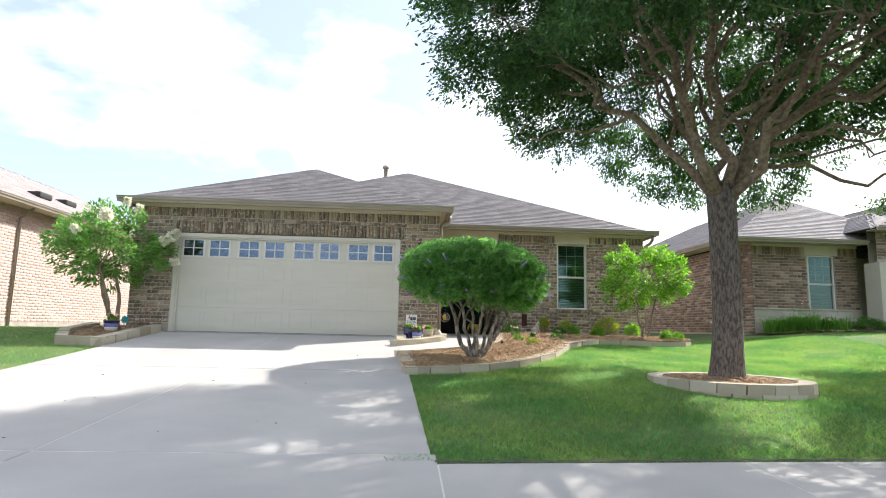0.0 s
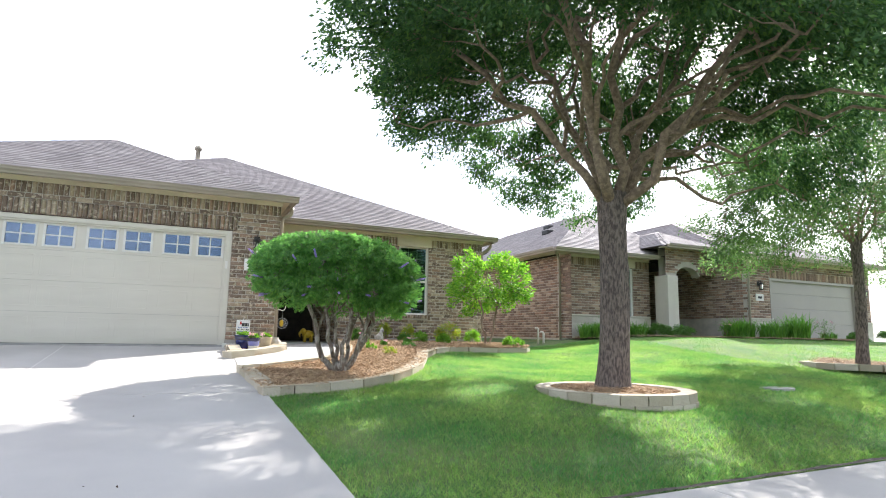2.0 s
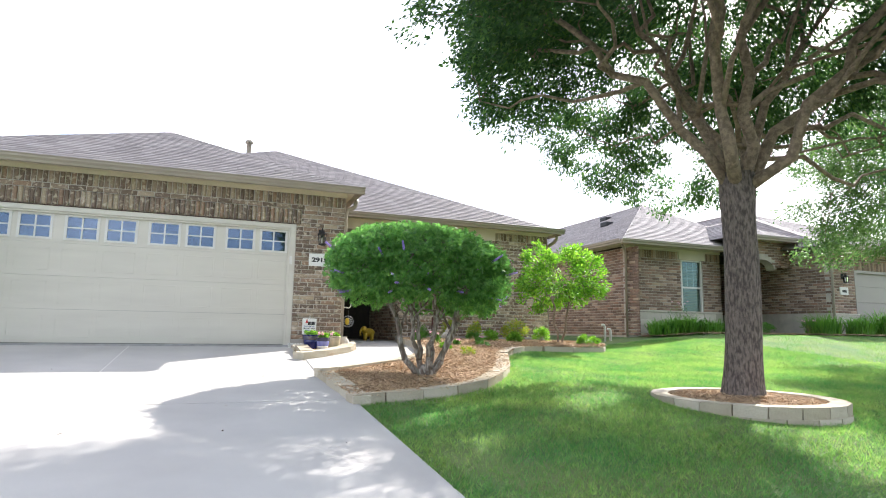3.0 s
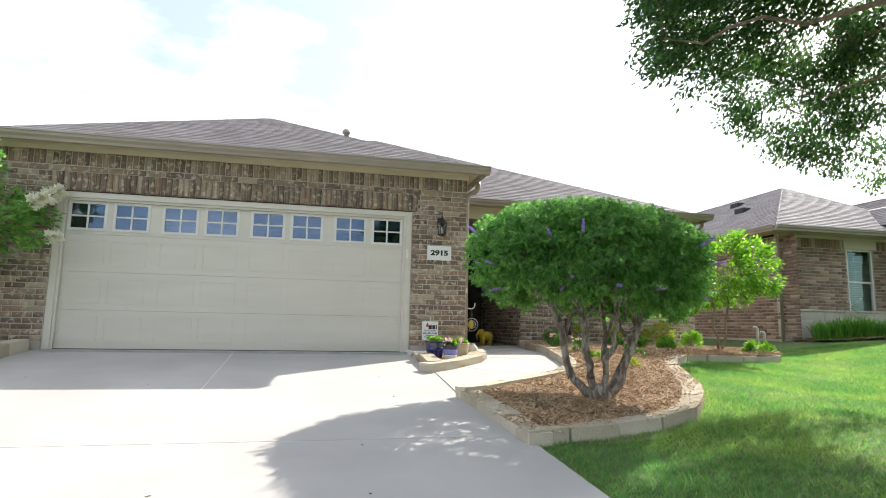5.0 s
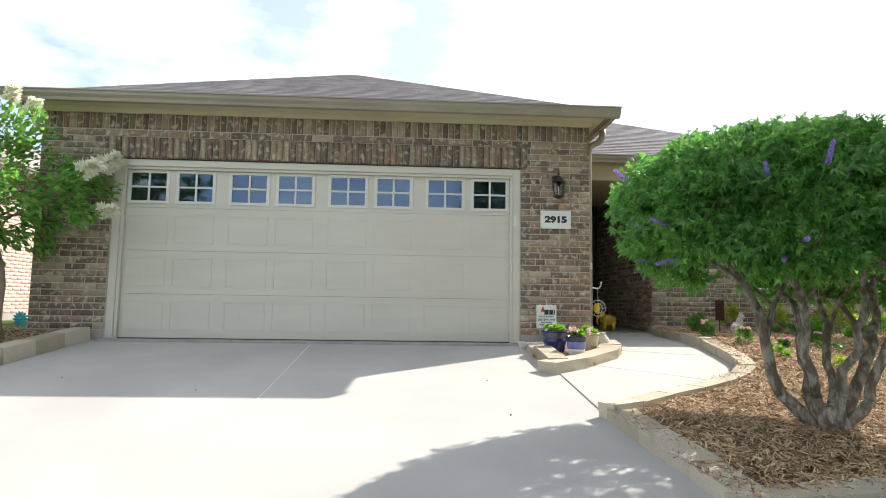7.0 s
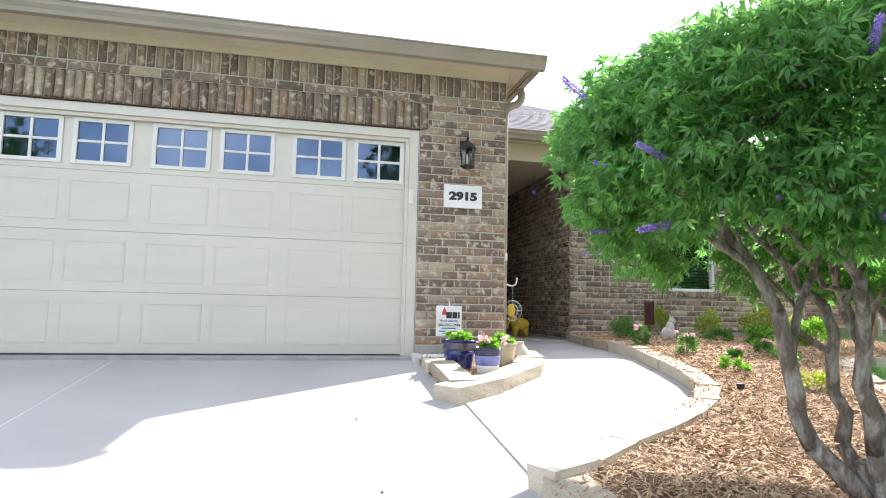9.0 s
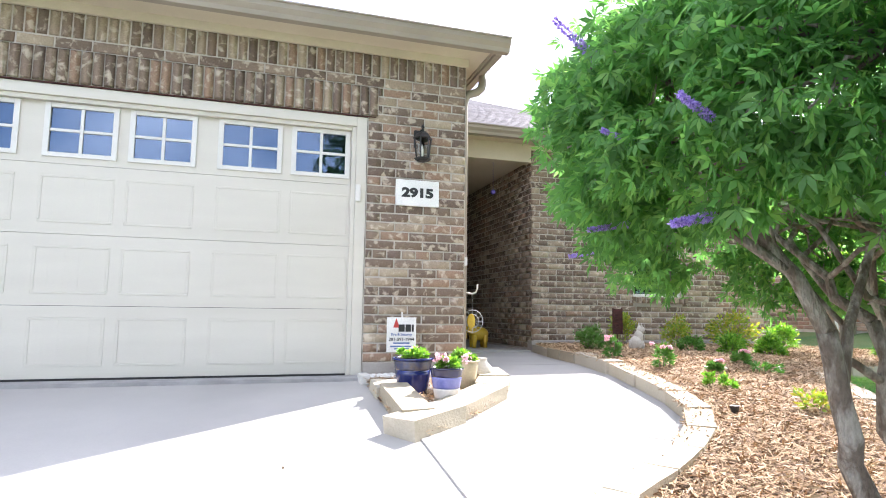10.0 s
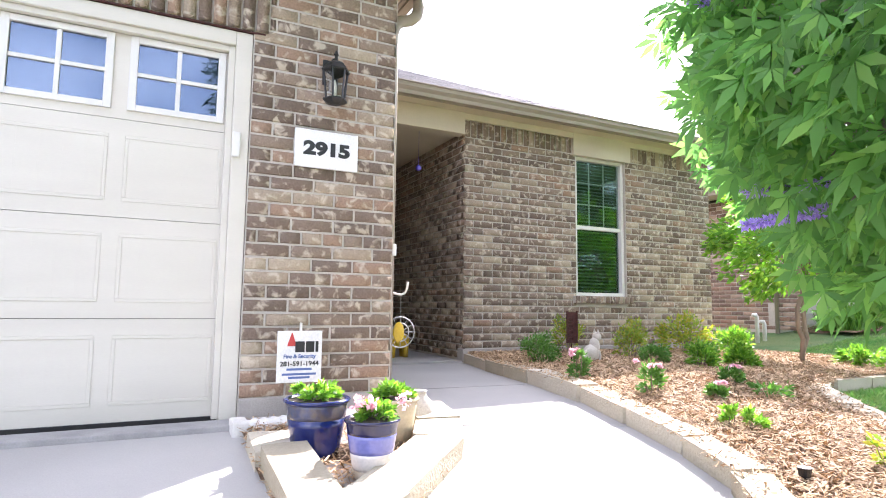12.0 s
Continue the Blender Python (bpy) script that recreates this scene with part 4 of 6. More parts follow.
downspout(nb, [(17.41, 0.45, 2.78), (17.41, 0.49, 2.6), (17.41, 0.53, 0.1)])
for (x, y, z) in ((14.6, 7.0, 4.55), (13.6, 5.6, 4.05), (12.8, 9.0, 3.6)):
    part("roof_vent", boxes((x - 0.14, x + 0.14, y - 0.2, y + 0.2, z - 0.12, z + 0.05), bev=0.04), M_IRON, nb, "dark roof vent")
nplq = part("number_plaque", boxes((17.8, 18.13, YG - 0.03, YG - 0.002, 1.5, 1.72), bev=0.004), M_WHITE, nb, "white house number plaque")
part("number_bar", boxes((17.88, 18.051, YG - 0.036, YG - 0.028, 1.57, 1.64)), M_IRON, nplq)

NB_K, NB_P = 1.10, Vector((1.57, -11.34, 0.3))


def afar(x, y, z=0.0):
    """A place of the neighbouring plot in its true scale."""
    return tuple(NB_P + (Vector((x, y, z)) - NB_P) * NB_K)


nb.location = afar(*nb.location)
nb.scale = (NB_K, NB_K, NB_K)

lb = empty("house", (-12, 6, 0), "neighbouring pale pinkish brick house with shingled roof", "house")
lsw = part("side_wall", boxes((-7.55, -7.409, -1.2, 16, -0.4, 3.08), (-16, -7.55, -1.2, -1.05, -0.4, 3.08)), M_MORTAR, lb)
lay(lsw, courses(0, 17.2, 0.12, 3.06), (-7.4, -1.2), 90, joined_mat=M_BRICKP)
part("foundation", boxes((-7.5, -7.39, -1.2, 16, -0.5, 0.12)), M_CONC2, lb)
hip_roof(lb, -16.5, -6.95, -1.65, 16.5, 3.16, [(-11.7, 3.4, 5.45), (-11.7, 12, 5.45)])
gutter(lb, (-6.95, -1.65, 3.16), (-6.95, 16.5, 3.16), (1, 0))
part("soffit", boxes((-7.4, -6.97, -1.6, 16, 3.06, 3.08)), M_TRIM, lb)
downspout(lb, [(-7.05, 2.2, 3.06), (-7.15, 2.2, 2.93), (-7.36, 2.2, 2.78), (-7.36, 2.2, 0.0)])
for (x, y, z) in ((-8.2, 4.2, 3.8), (-8.6, 6.2, 3.98)):
    part("roof_vent", boxes((x - 0.2, x + 0.2, y - 0.3, y + 0.3, z - 0.1, z + 0.09), bev=0.05), M_IRON, lb, "dark roof vent")


# ---- stone borders ----
def stone_variants(n=5):
    """Split limestone blocks 1 x 1 x 1, uneven, with worn edges."""
    out = []
    for i in range(n):
        bm = bmesh.new()
        bmesh.ops.create_cube(bm, size=1.0)
        bmesh.ops.subdivide_edges(bm, edges=list(bm.edges), cuts=1, use_grid_fill=True)
        for v in bm.verts:
            k = noise.noise_vector(v.co * 1.7 + Vector((i * 7.1, 0, 0)))
            v.co += Vector((k.x * 0.03, k.y * 0.035, k.z * 0.018))
            c = sum(1 for a in v.co if abs(a) > 0.4)
            v.co *= 1 - 0.022 * (c >= 2)
        me = bpy.data.meshes.new("stone")
        bm.to_mesh(me)
        bm.free()
        me.materials.append(M_STONE)
        out.append(me)
    return out


STONES = stone_variants()


def border(owner, pts, height, width, zf, length=0.42, inward=1, sink=0.06):
    """Stones laid end to end along a line; inward: side of the line on which they lie."""
    pts = [Vector((*p, 0)) for p in pts]
    for a, b in zip(pts, pts[1:]):
        d = b - a
        n = max(1, round(d.length / length))
        side_v = Vector((-d.y, d.x, 0)).normalized() * inward
        for i in range(n):
            f = (i + 0.5) / n
            p = a + d * f + side_v * width / 2
            s = new("stone", STONES[int(rng.integers(5))])
            s.parent = owner
            h = height * (0.94 + 0.12 * rng.random())
            z = zf(p.x, p.y)
            s.location = Vector((p.x, p.y, z + h / 2 - sink / 2)) - owner.location
            slope = math.atan2(zf(b.x, b.y) - zf(a.x, a.y), d.length)
            s.rotation_euler = (radians(rng.normal(0, 1.2)), -slope, math.atan2(d.y, d.x) + radians(rng.normal(0, 1.2)))
            s.scale = (d.length / n * 0.985, width * (0.94 + 0.12 * rng.random()), h + sink)


def lawn_z(x, y):
    return gz(x, y) - 0.02


bb = empty("bed_border", (4, -3, -0.3), "tan limestone block edging round the mulched flower bed", "garden edging")
border(bb, BED_OUT, 0.11, 0.20, lawn_z, inward=1, length=0.55)
border(bb, BED_WALK, 0.105, 0.165, walk_z, inward=-1, length=0.6)
pb = empty("pot_bed_border", (3, -0.8, 0), "tan limestone edging of the small bed with pots", "garden edging")
border(pb, [(2.51, -0.50), (2.515, -0.80)], 0.085, 0.23, gz, length=0.4)
border(pb, [(2.515, -0.80), (2.545, -1.52)], 0.12, 0.21, gz, length=0.6)
border(pb, [(2.55, -1.75), (2.96, -1.46), (3.45, -0.92), (3.6, -0.62), (3.62, -0.3)], 0.10, 0.24, walk_z, length=0.55)
lbb = empty("bed_border", (-3, -1.5, 0), "stacked tan stone edging beside the driveway", "garden edging")
border(lbb, [(-2.62, -0.12), (-2.72, -2.4)], 0.15, 0.2, lambda x, y: gz(x, y), inward=-1, length=0.5)
border(lbb, [(-2.72, -2.4), (-3.6, -2.3), (-4.12, -1.25), (-4.3, 0.2)], 0.15, 0.2, lambda x, y: gz(x, y), inward=-1, length=0.4)
rg = empty("tree_ring", (TREE[0], TREE[1], -0.55), "round tan stone ring around the oak trunk", "garden edging")
for lvl in range(2):
    k = 20
    for i in range(k):
        a = 2 * math.pi * (i + 0.5 * lvl) / k
        s = new("stone", STONES[int(rng.integers(5))])
        s.parent = rg
        r = 0.905 - 0.012 * lvl
        z = -0.585 + lvl * 0.115
        s.location = (r * math.cos(a), r * math.sin(a), z + 0.058 + 0.55)
        s.rotation_euler = (0, 0, a + math.pi / 2)
        s.scale = (2 * math.pi * 0.93 / k * 1.04, 0.19, 0.117)


# ---- mulch ----
def mulch(name, pts, zf, count, label, seed):
    r = np.random.default_rng(seed)
    xs, ys = [p[0] for p in pts], [p[1] for p in pts]
    x0, x1, y0, y1 = min(xs), max(xs), min(ys), max(ys)
    nx, ny = int((x1 - x0) / 0.12) + 2, int((y1 - y0) / 0.12) + 2
    X, Y = np.meshgrid(np.linspace(x0, x1, nx), np.linspace(y0, y1, ny))
    Z = zf(X, Y) + 0.02 * np.sin(X * 5 + Y * 3) * np.cos(Y * 6) + r.normal(0, 0.006, X.shape)
    idx = np.arange(nx * ny).reshape(ny, nx)
    f = np.stack([idx[:-1, :-1], idx[:-1, 1:], idx[1:, 1:], idx[1:, :-1]], -1).reshape(-1, 4)
    c = np.stack([X, Y], -1).reshape(-1, 2)
    f = f[inside(c[:, 0], c[:, 1], pts)[f].all(1)]
    bed = tagged(link_mesh(name, mesh_np(name, np.stack([X, Y, Z], -1).reshape(-1, 3), f, 4), M_MULCH), label, "mulch", kind="structure")
    px, py = r.uniform(x0, x1, count * 3), r.uniform(y0, y1, count * 3)
    k = inside(px, py, pts)
    px, py = px[k][:count], py[k][:count]
    n = len(px)
    pz = zf(px, py) + 0.012 + 0.02 * r.random(n)
    a = r.uniform(0, 2 * np.pi, n)
    L, W = r.uniform(0.010, 0.042, n), r.uniform(0.0016, 0.0046, n)
    tilt = r.normal(0, 0.35, n)
    u = np.stack([np.cos(a) * np.cos(tilt), np.sin(a) * np.cos(tilt), np.sin(tilt)], -1)
    v = np.stack([-np.sin(a), np.cos(a), r.normal(0, 0.5, n)], -1)
    p = np.stack([px, py, pz], -1)
    V = np.stack([p - u * L[:, None] - v * W[:, None], p + u * L[:, None] - v * W[:, None] * 0.6, p + u * L[:, None] + v * W[:, None], p - u * L[:, None] + v * W[:, None] * 0.7], 1)
    chips = link_mesh("bark_chips", mesh_np("bark_chips", V.reshape(-1, 3), np.arange(4 * n).reshape(-1, 4), 4), M_CHIP, bed, "tan shredded bark chips")
    chips["kind"] = "stuff"


def bed_z(x, y):
    return ground(x, np.minimum(y, 0.3)) + 0.06 + 0.10 * smooth01(5.6, 8.6, np.asarray(x, float)) * smooth01(-1.0, 1.0, np.asarray(y, float))


mulch("mulch_bed", BED, bed_z, 84000, "tan shredded bark mulch in the flower bed", 1)
mulch("mulch_pot_bed", POTBED, lambda x, y: ground(x, y) + 0.015, 3600, "bark mulch in the small pot bed", 2)
mulch("mulch_left_bed", LEFTBED, lambda x, y: ground(x, y) + 0.08, 4000, "dark bark mulch under the crape myrtle", 3)
NBED = [(12.0, 1.2), (13.2, 0.85), (14.8, 0.8), (15.6, -0.1), (16.8, -0.85), (18.2, -1.0), (20.0, -1.2), (20.0, 0.5), (17.35, 0.55), (17.35, 1.7), (15.3, 2.4), (12.0, 2.4)]
mulch("mulch_neighbour_bed", [afar(*p)[:2] for p in NBED], lambda x, y: ground(x, y) + 0.03, 6000, "dark bark mulch in the bed before the brick house", 5)
mulch("mulch_tree_ring", [(TREE[0] + 0.83 * math.cos(2 * math.pi * i / 24), TREE[1] + 0.83 * math.sin(2 * math.pi * i / 24)) for i in range(24)],
      lambda x, y: -0.40 + 0.05 * np.exp(-((x - TREE[0]) ** 2 + (y - TREE[1]) ** 2) * 4), 8000, "pale bark mulch in the tree ring", 4)


# ---- leaves ----
def frames(d, r):
    """Two directions square to each row of d."""
    ref = r.normal(0, 1, d.shape)
    u = np.cross(d, ref)
    u /= np.linalg.norm(u, axis=1, keepdims=True) + 1e-9
    return u, np.cross(d, u)


def leaf_mesh(name, pos, direc, length, width, r):
    """Pointed leaves, each folded a little along its rib: five corners, three triangles."""
    n = len(pos)
    direc = direc / (np.linalg.norm(direc, axis=1, keepdims=True) + 1e-9)
    u, v = frames(direc, r)
    L, W = length[:, None], width[:, None]
    droop = v * L * 0.10
    V = np.stack([pos, pos + direc * L * 0.45 + u * W * 0.5 + v * W * 0.12, pos + direc * L - droop, pos + direc * L * 0.45 - u * W * 0.5 + v * W * 0.12], 1)
    return mesh_np(name, V.reshape(-1, 3), np.arange(4 * n).reshape(-1, 4), 4)


def clump_leaves(centres, radius, per, r, squash=0.8, centre=None, out=0.5):
    n = len(centres) * per
    c = np.repeat(centres, per, 0)
    o = r.normal(0, 1, (n, 3))
    o /= np.linalg.norm(o, axis=1, keepdims=True)
    o *= (r.random((n, 1)) ** 0.5) * (np.repeat(radius, per)[:, None] if hasattr(radius, "__len__") else radius)
    o[:, 2] *= squash
    d = r.normal(0, 1, (n, 3))
    if centre is not None:
        w = c + o - np.array(centre)
        d = d * (1 - out) + out * 2.2 * w / (np.linalg.norm(w, axis=1, keepdims=True) + 1e-9)
    d[:, 2] -= 0.35
    return c + o, d


def branch(bm, start, end, r0, r1, r, wob=0.06, seg=7, steps=7, lift=0.0):
    """A bent tapering limb; returns its points."""
    a, b = Vector(start), Vector(end)
    pts = []
    L = (b - a).length
    for i in range(steps + 1):
        f = i / steps
        p = a.lerp(b, f) + Vector((0, 0, lift * L * math.sin(math.pi * f)))
        if 0 < i < steps:
            p += Vector(r.normal(0, wob * L / 3, 3))
        pts.append(p)
    tube(bm, pts, [r0 + (r1 - r0) * (i / steps) ** 0.8 for i in range(steps + 1)], seg)
    return pts


def trunk_mesh(bm, base, top, r0, r1, r, flare=1.35, seg=16, rows=16):
    base, top = Vector(base), Vector(top)
    rings = []
    for i in range(rows + 1):
        f = i / rows
        rad = r0 + (r1 - r0) * f
        rad *= 1 + (flare - 1) * math.exp(-f * 14) + 0.12 * math.exp(-((f - 1.0) * 7) ** 2)
        c = base.lerp(top, f) + Vector((0.03 * math.sin(f * 5), 0.02 * math.cos(f * 4), 0))
        ring = []
        for k in range(seg):
            a = 2 * math.pi * k / seg
            q = rad * (1 + 0.07 * noise.noise(Vector((math.cos(a) * 2, math.sin(a) * 2, f * 5 + base.x))))
            ring.append(bm.verts.new(c + Vector((q * math.cos(a), q * math.sin(a), 0))))
        rings.append(ring)
    for a, b in zip(rings, rings[1:]):
        for k in range(seg):
            bm.faces.new((a[k], a[(k + 1) % seg], b[(k + 1) % seg], b[k]))
    bm.faces.new(rings[-1])


def oak(base, fork_z, radius, centre, half_h, clumps, per, seed, r0=0.235, label="", leaf=0.075, trunk_r=0.2, material=None, low=2.2, name="oak_tree"):
    """Shade tree: flared trunk, limbs that fork, twigs with leaf clumps, uneven outline."""
    r = np.random.default_rng(seed)
    tree = empty(name, (base[0], base[1], base[2]), label, "tree")
    fork = (base[0] + 0.02, base[1] - 0.05, fork_z)
    bm = bmesh.new()
    trunk_mesh(bm, base, fork, r0, trunk_r, r)
    part("trunk", bm, M_BARK, tree, "grey-brown furrowed bark trunk", smooth=True)
    # leaf clumps within an uneven dome
    C = []
    cx, cy, cz = centre
    while len(C) < clumps:
        p = r.uniform(-1, 1, 3)
        q = (math.hypot(p[0], p[1]) ** 2.4 + abs(p[2]) ** 2.8) ** (1 / 2.6)
        lump = 0.88 + 0.26 * noise.noise(Vector((p[0] * 2.3 + seed, p[1] * 2.3, p[2] * 2.3)))
        gap = noise.noise(Vector((p[0] * 3.1 + 5, p[1] * 3.1 + seed, p[2] * 3.1)))
        if q > lump or (q < 0.5 and r.random() < 0.7) or gap < -0.235:
            continue
        z = cz + p[2] * half_h
        rad = math.hypot(p[0], p[1])
        floor_z = low + 2.3 * max(0, 0.86 - rad) ** 0.9 - 0.55 * p[0]
        if z < floor_z + 0.25 * noise.noise(Vector((p[0] * 5, p[1] * 5, seed))):
            continue
        C.append((cx + p[0] * radius, cy + p[1] * radius, z))
    C = np.array(C)
    # limbs
    nodes = []
    K = 9
    for i in range(K):
        bm = bmesh.new()
        a = 2 * math.pi * i / K + r.uniform(-0.25, 0.25)
        steep = r.uniform(0.75, 1.3) if i % 3 else r.uniform(1.6, 2.4)
        length = radius * r.uniform(0.62, 0.8)
        d = Vector((math.cos(a), math.sin(a), steep)).normalized()
        end = Vector(fork) + d * length
        start = Vector(fork) + Vector((math.cos(a) * 0.09, math.sin(a) * 0.09, -0.18))
        rr = r.uniform(0.07, 0.105) * (r0 / 0.235) * (1.0 if r0 > 0.15 else 0.7)
        pts = branch(bm, start, end, rr, rr * 0.45, r, wob=0.08, lift=0.04, seg=10)
        nodes += [(p, rr * 0.5) for p in pts[3:]]
        for j in range(5):
            q = pts[2 + j % 5]
            tgt = Vector(C[int(np.argmin(np.linalg.norm(C - np.array(q + Vector(r.normal(0, 1, 3)) * 1.2 + d * 1.2), axis=1)))])
            p2 = branch(bm, q, tgt, rr * 0.5, rr * 0.15, r, wob=0.12, seg=7)
            nodes += [(p, rr * 0.2) for p in p2[3:]]
        part("limb", bm, M_LIMB, tree, smooth=True)
    P = np.array([tuple(n[0]) for n in nodes])
    bm = bmesh.new()
    for c in C[:: max(1, len(C) // 520)]:
        k = int(np.argmin(np.linalg.norm(P - c, axis=1)))
        branch(bm, nodes[k][0], c, min(nodes[k][1], 0.02), 0.004, r, wob=0.14, seg=4, steps=4)
    part("twig_mass", bm, M_LIMB, tree, smooth=True)["kind"] = "stuff"
    pos, d = clump_leaves(C, 0.20 + 0.12 * r.random(len(C)), per, r, squash=0.75, centre=(cx, cy, cz), out=0.35)
    n = len(pos)
    me = leaf_mesh("crown", pos, d, r.uniform(0.7, 1.3, n) * leaf, r.uniform(0.7, 1.25, n) * leaf * 0.42, r)
    ob = link_mesh("crown", me, material or M_OAK, tree, "dense dark green leaves")
    ob.location = -tree.location
    return tree


oak((TREE[0], TREE[1], -0.45), 2.2, 4.25, (TREE[0] + 0.15, TREE[1] + 0.2, 5.05), 4.1, 5900, 64, 11, leaf=0.078, label="large shade oak with furrowed trunk in a stone ring", low=2.75, r0=0.195, trunk_r=0.175)
oak((14.4, -4.45, gz(14.4, -4.45) - 0.1), 2.5, 3.7, (14.6, -4.9, 3.7), 2.4, 1900, 48, 23, r0=0.115, trunk_r=0.09, material=M_YOUNGOAK, label="smaller young oak on the neighbouring lawn", low=1.25)


# street trees opposite, seen in the garage door glass
oak((9.5, -33.0, -1.2), 1.8, 5.6, (9.5, -33.0, 6.6), 6.4, 1500, 46, 31, leaf=0.16, r0=0.22, trunk_r=0.18, label="tall leafy street tree across the road", low=2.4, name="street_tree")
oak((-17.0, -31.0, -1.2), 1.8, 5.2, (-17.0, -31.0, 5.6), 5.4, 1200, 46, 37, leaf=0.16, r0=0.22, trunk_r=0.18, label="broad leafy street tree across the road", low=2.2, name="street_tree")


# ---- chaste tree with palmate leaves ----
def palmate(pos, direc, size, r, k=5):
    """Each leaf has k narrow leaflets spread like fingers."""
    n = len(pos)
    direc = direc / (np.linalg.norm(direc, axis=1, keepdims=True) + 1e-9)
    u, v = frames(direc, r)
    flip = np.where(v[:, 2:3] < 0, -1, 1)
    v = v * flip
    out = []
    for j in range(k):
        a = (j - (k - 1) / 2) * 0.62
        s = size * (1.0 - 0.11 * abs(j - (k - 1) / 2)) * r.uniform(0.85, 1.15, n)
        d = direc * math.cos(a) + u * math.sin(a)
        w = np.cross(d, v)
        L = s[:, None]
        W = L * 0.15
        st = pos + d * L * 0.08
        tip = st + d * L - v * L * r.uniform(0.05, 0.35, (n, 1))
        mid = st + d * L * 0.45
        out.append(np.stack([st, mid + w * W, tip, mid - w * W], 1))
    V = np.stack(out, 1)
    return V.reshape(-1, 3)


def floret_spike(name, length, rad, count, material, r):
    f = r.random(count)
    a = r.uniform(0, 2 * np.pi, count)
    rr = rad * (1 - f * 0.75)
    pos = np.stack([rr * np.cos(a) * 0.6, rr * np.sin(a) * 0.6, f * length], -1)
    d = np.stack([np.cos(a), np.sin(a), r.uniform(-0.2, 0.8, count)], -1)
    me = leaf_mesh(name, pos, d, r.uniform(0.6, 1.3, count) * rad, r.uniform(0.5, 1.0, count) * rad * 0.7, r)
    me.materials.append(material)
    return me


def chaste_tree():
    r = np.random.default_rng(41)
    base = Vector((3.92, -3.52, -0.33))
    tree = empty("chaste_tree", tuple(base), "rounded multi-trunk chaste tree with purple flower spikes in mulch", "tree")
    c = np.array([3.81, -3.45, 1.13])
    R = np.array([1.20, 1.06, 0.545])
    ends = []
    # stout leaning trunks out of one low stool
    bm = bmesh.new()
    trunk_mesh(bm, base, base + Vector((0.0, 0.0, 0.20)), 0.13, 0.09, r, flare=1.3, seg=14, rows=5)
    part("stool", bm, M_BARKV, tree, "knotted low stool of the trunks", smooth=True)
    for i, (a, lean, r0) in enumerate(((2.75, 0.46, 0.040), (3.7, 0.30, 0.031), (1.7, 0.24, 0.031), (0.2, 0.50, 0.040), (-0.75, 0.40, 0.033), (4.6, 0.26, 0.030), (0.95, 0.42, 0.030))):
        bm = bmesh.new()
        u = Vector((math.cos(a), math.sin(a), 0))
        b0 = base + u * 0.07 + Vector((0, 0, 0.05))
        knee = base + u * (lean * 0.55) + Vector((r.normal(0, 0.02), r.normal(0, 0.02), r.uniform(0.24, 0.36)))
        mid = base + u * (lean * 1.0) + Vector((r.normal(0, 0.05), r.normal(0, 0.05), r.uniform(0.75, 0.95)))
        end = Vector(c) + u * r.uniform(0.6, 0.85) + Vector((0, 0, r.uniform(-0.1, 0.3)))
        p0 = branch(bm, b0, knee, r0 * 1.15, r0, r, wob=0.05, seg=10, steps=3)
        p1 = branch(bm, knee, mid, r0, r0 * 0.78, r, wob=0.09, seg=10, steps=5)
        p2 = branch(bm, mid, end, r0 * 0.76, r0 * 0.28, r, wob=0.09, seg=8, steps=6)
        ends += p1[4:] + p2[1:]
        stem = part("trunk", bm, M_BARKV, tree, "grey lichened branching trunk", smooth=True)
        for q, k in ((p1[3], 0.55), (p2[1], 0.5), (p2[2], 0.42), (p2[3], 0.36), (p2[4], 0.3)):
            bm = bmesh.new()
            e2 = Vector(c) + Vector(tuple(np.array(Vector(r.normal(0, 1, 3)).normalized()) * R * 0.74)) + u * 0.25 + Vector((0, 0, 0.08))
            ends += branch(bm, q, e2, r0 * k, r0 * 0.13, r, wob=0.12, seg=7, steps=5)[2:]
            part("limb", bm, M_BARKV, stem, smooth=True)
    # tips spread over the dome
    tips = []
    while len(tips) < 1900:
        p = r.normal(0, 1, 3)
        e = 2.7 if p[2] > 0 else 1.9
        p /= (math.hypot(p[0], p[1]) ** e + abs(p[2]) ** e) ** (1 / e)
        p *= r.uniform(0.55, 1.0) ** 0.6 if r.random() < 0.3 else r.uniform(0.86, 1.0)
        p *= 1 + 0.06 * noise.noise(Vector(p * 2.6))
        if p[2] < 0.1 and noise.noise(Vector(p * 3.3) + Vector((9, 2, 4))) > 0.25:
            continue
        low = -0.75 if p[0] > 0.45 else (-0.9 if p[1] > 0.35 else -0.55)
        if p[2] < low + 0.35 * noise.noise(Vector((p[0] * 4, p[1] * 4, 2.0))) or (p[2] < -0.12 and math.hypot(p[0], p[1]) < 0.68):
            continue
        # the far shoulder sits lower and the rim hangs in a skirt
        droop = 0.10 * max(0.0, p[0]) ** 1.5 + 0.11 * max(0.0, -p[1])
        if p[2] < 0 and math.hypot(p[0], p[1]) > 0.6:
            p[2] *= 1.5 if p[0] > 0 or p[1] > 0.2 else 1.2
        tips.append(c + p * R + np.array([0.03, 0.0, 0.02 - droop]))
    tips = np.array(tips)
    E = np.array([tuple(e) for e in ends])
    bm = bmesh.new()
    for t in tips[::5]:
        k = int(np.argmin(np.linalg.norm(E - t, axis=1)))
        branch(bm, Vector(E[k]), Vector(t), 0.009, 0.003, r, wob=0.12, seg=4, steps=4)
    part("twig_mass", bm, M_BARKV, tree, smooth=True)["kind"] = "stuff"
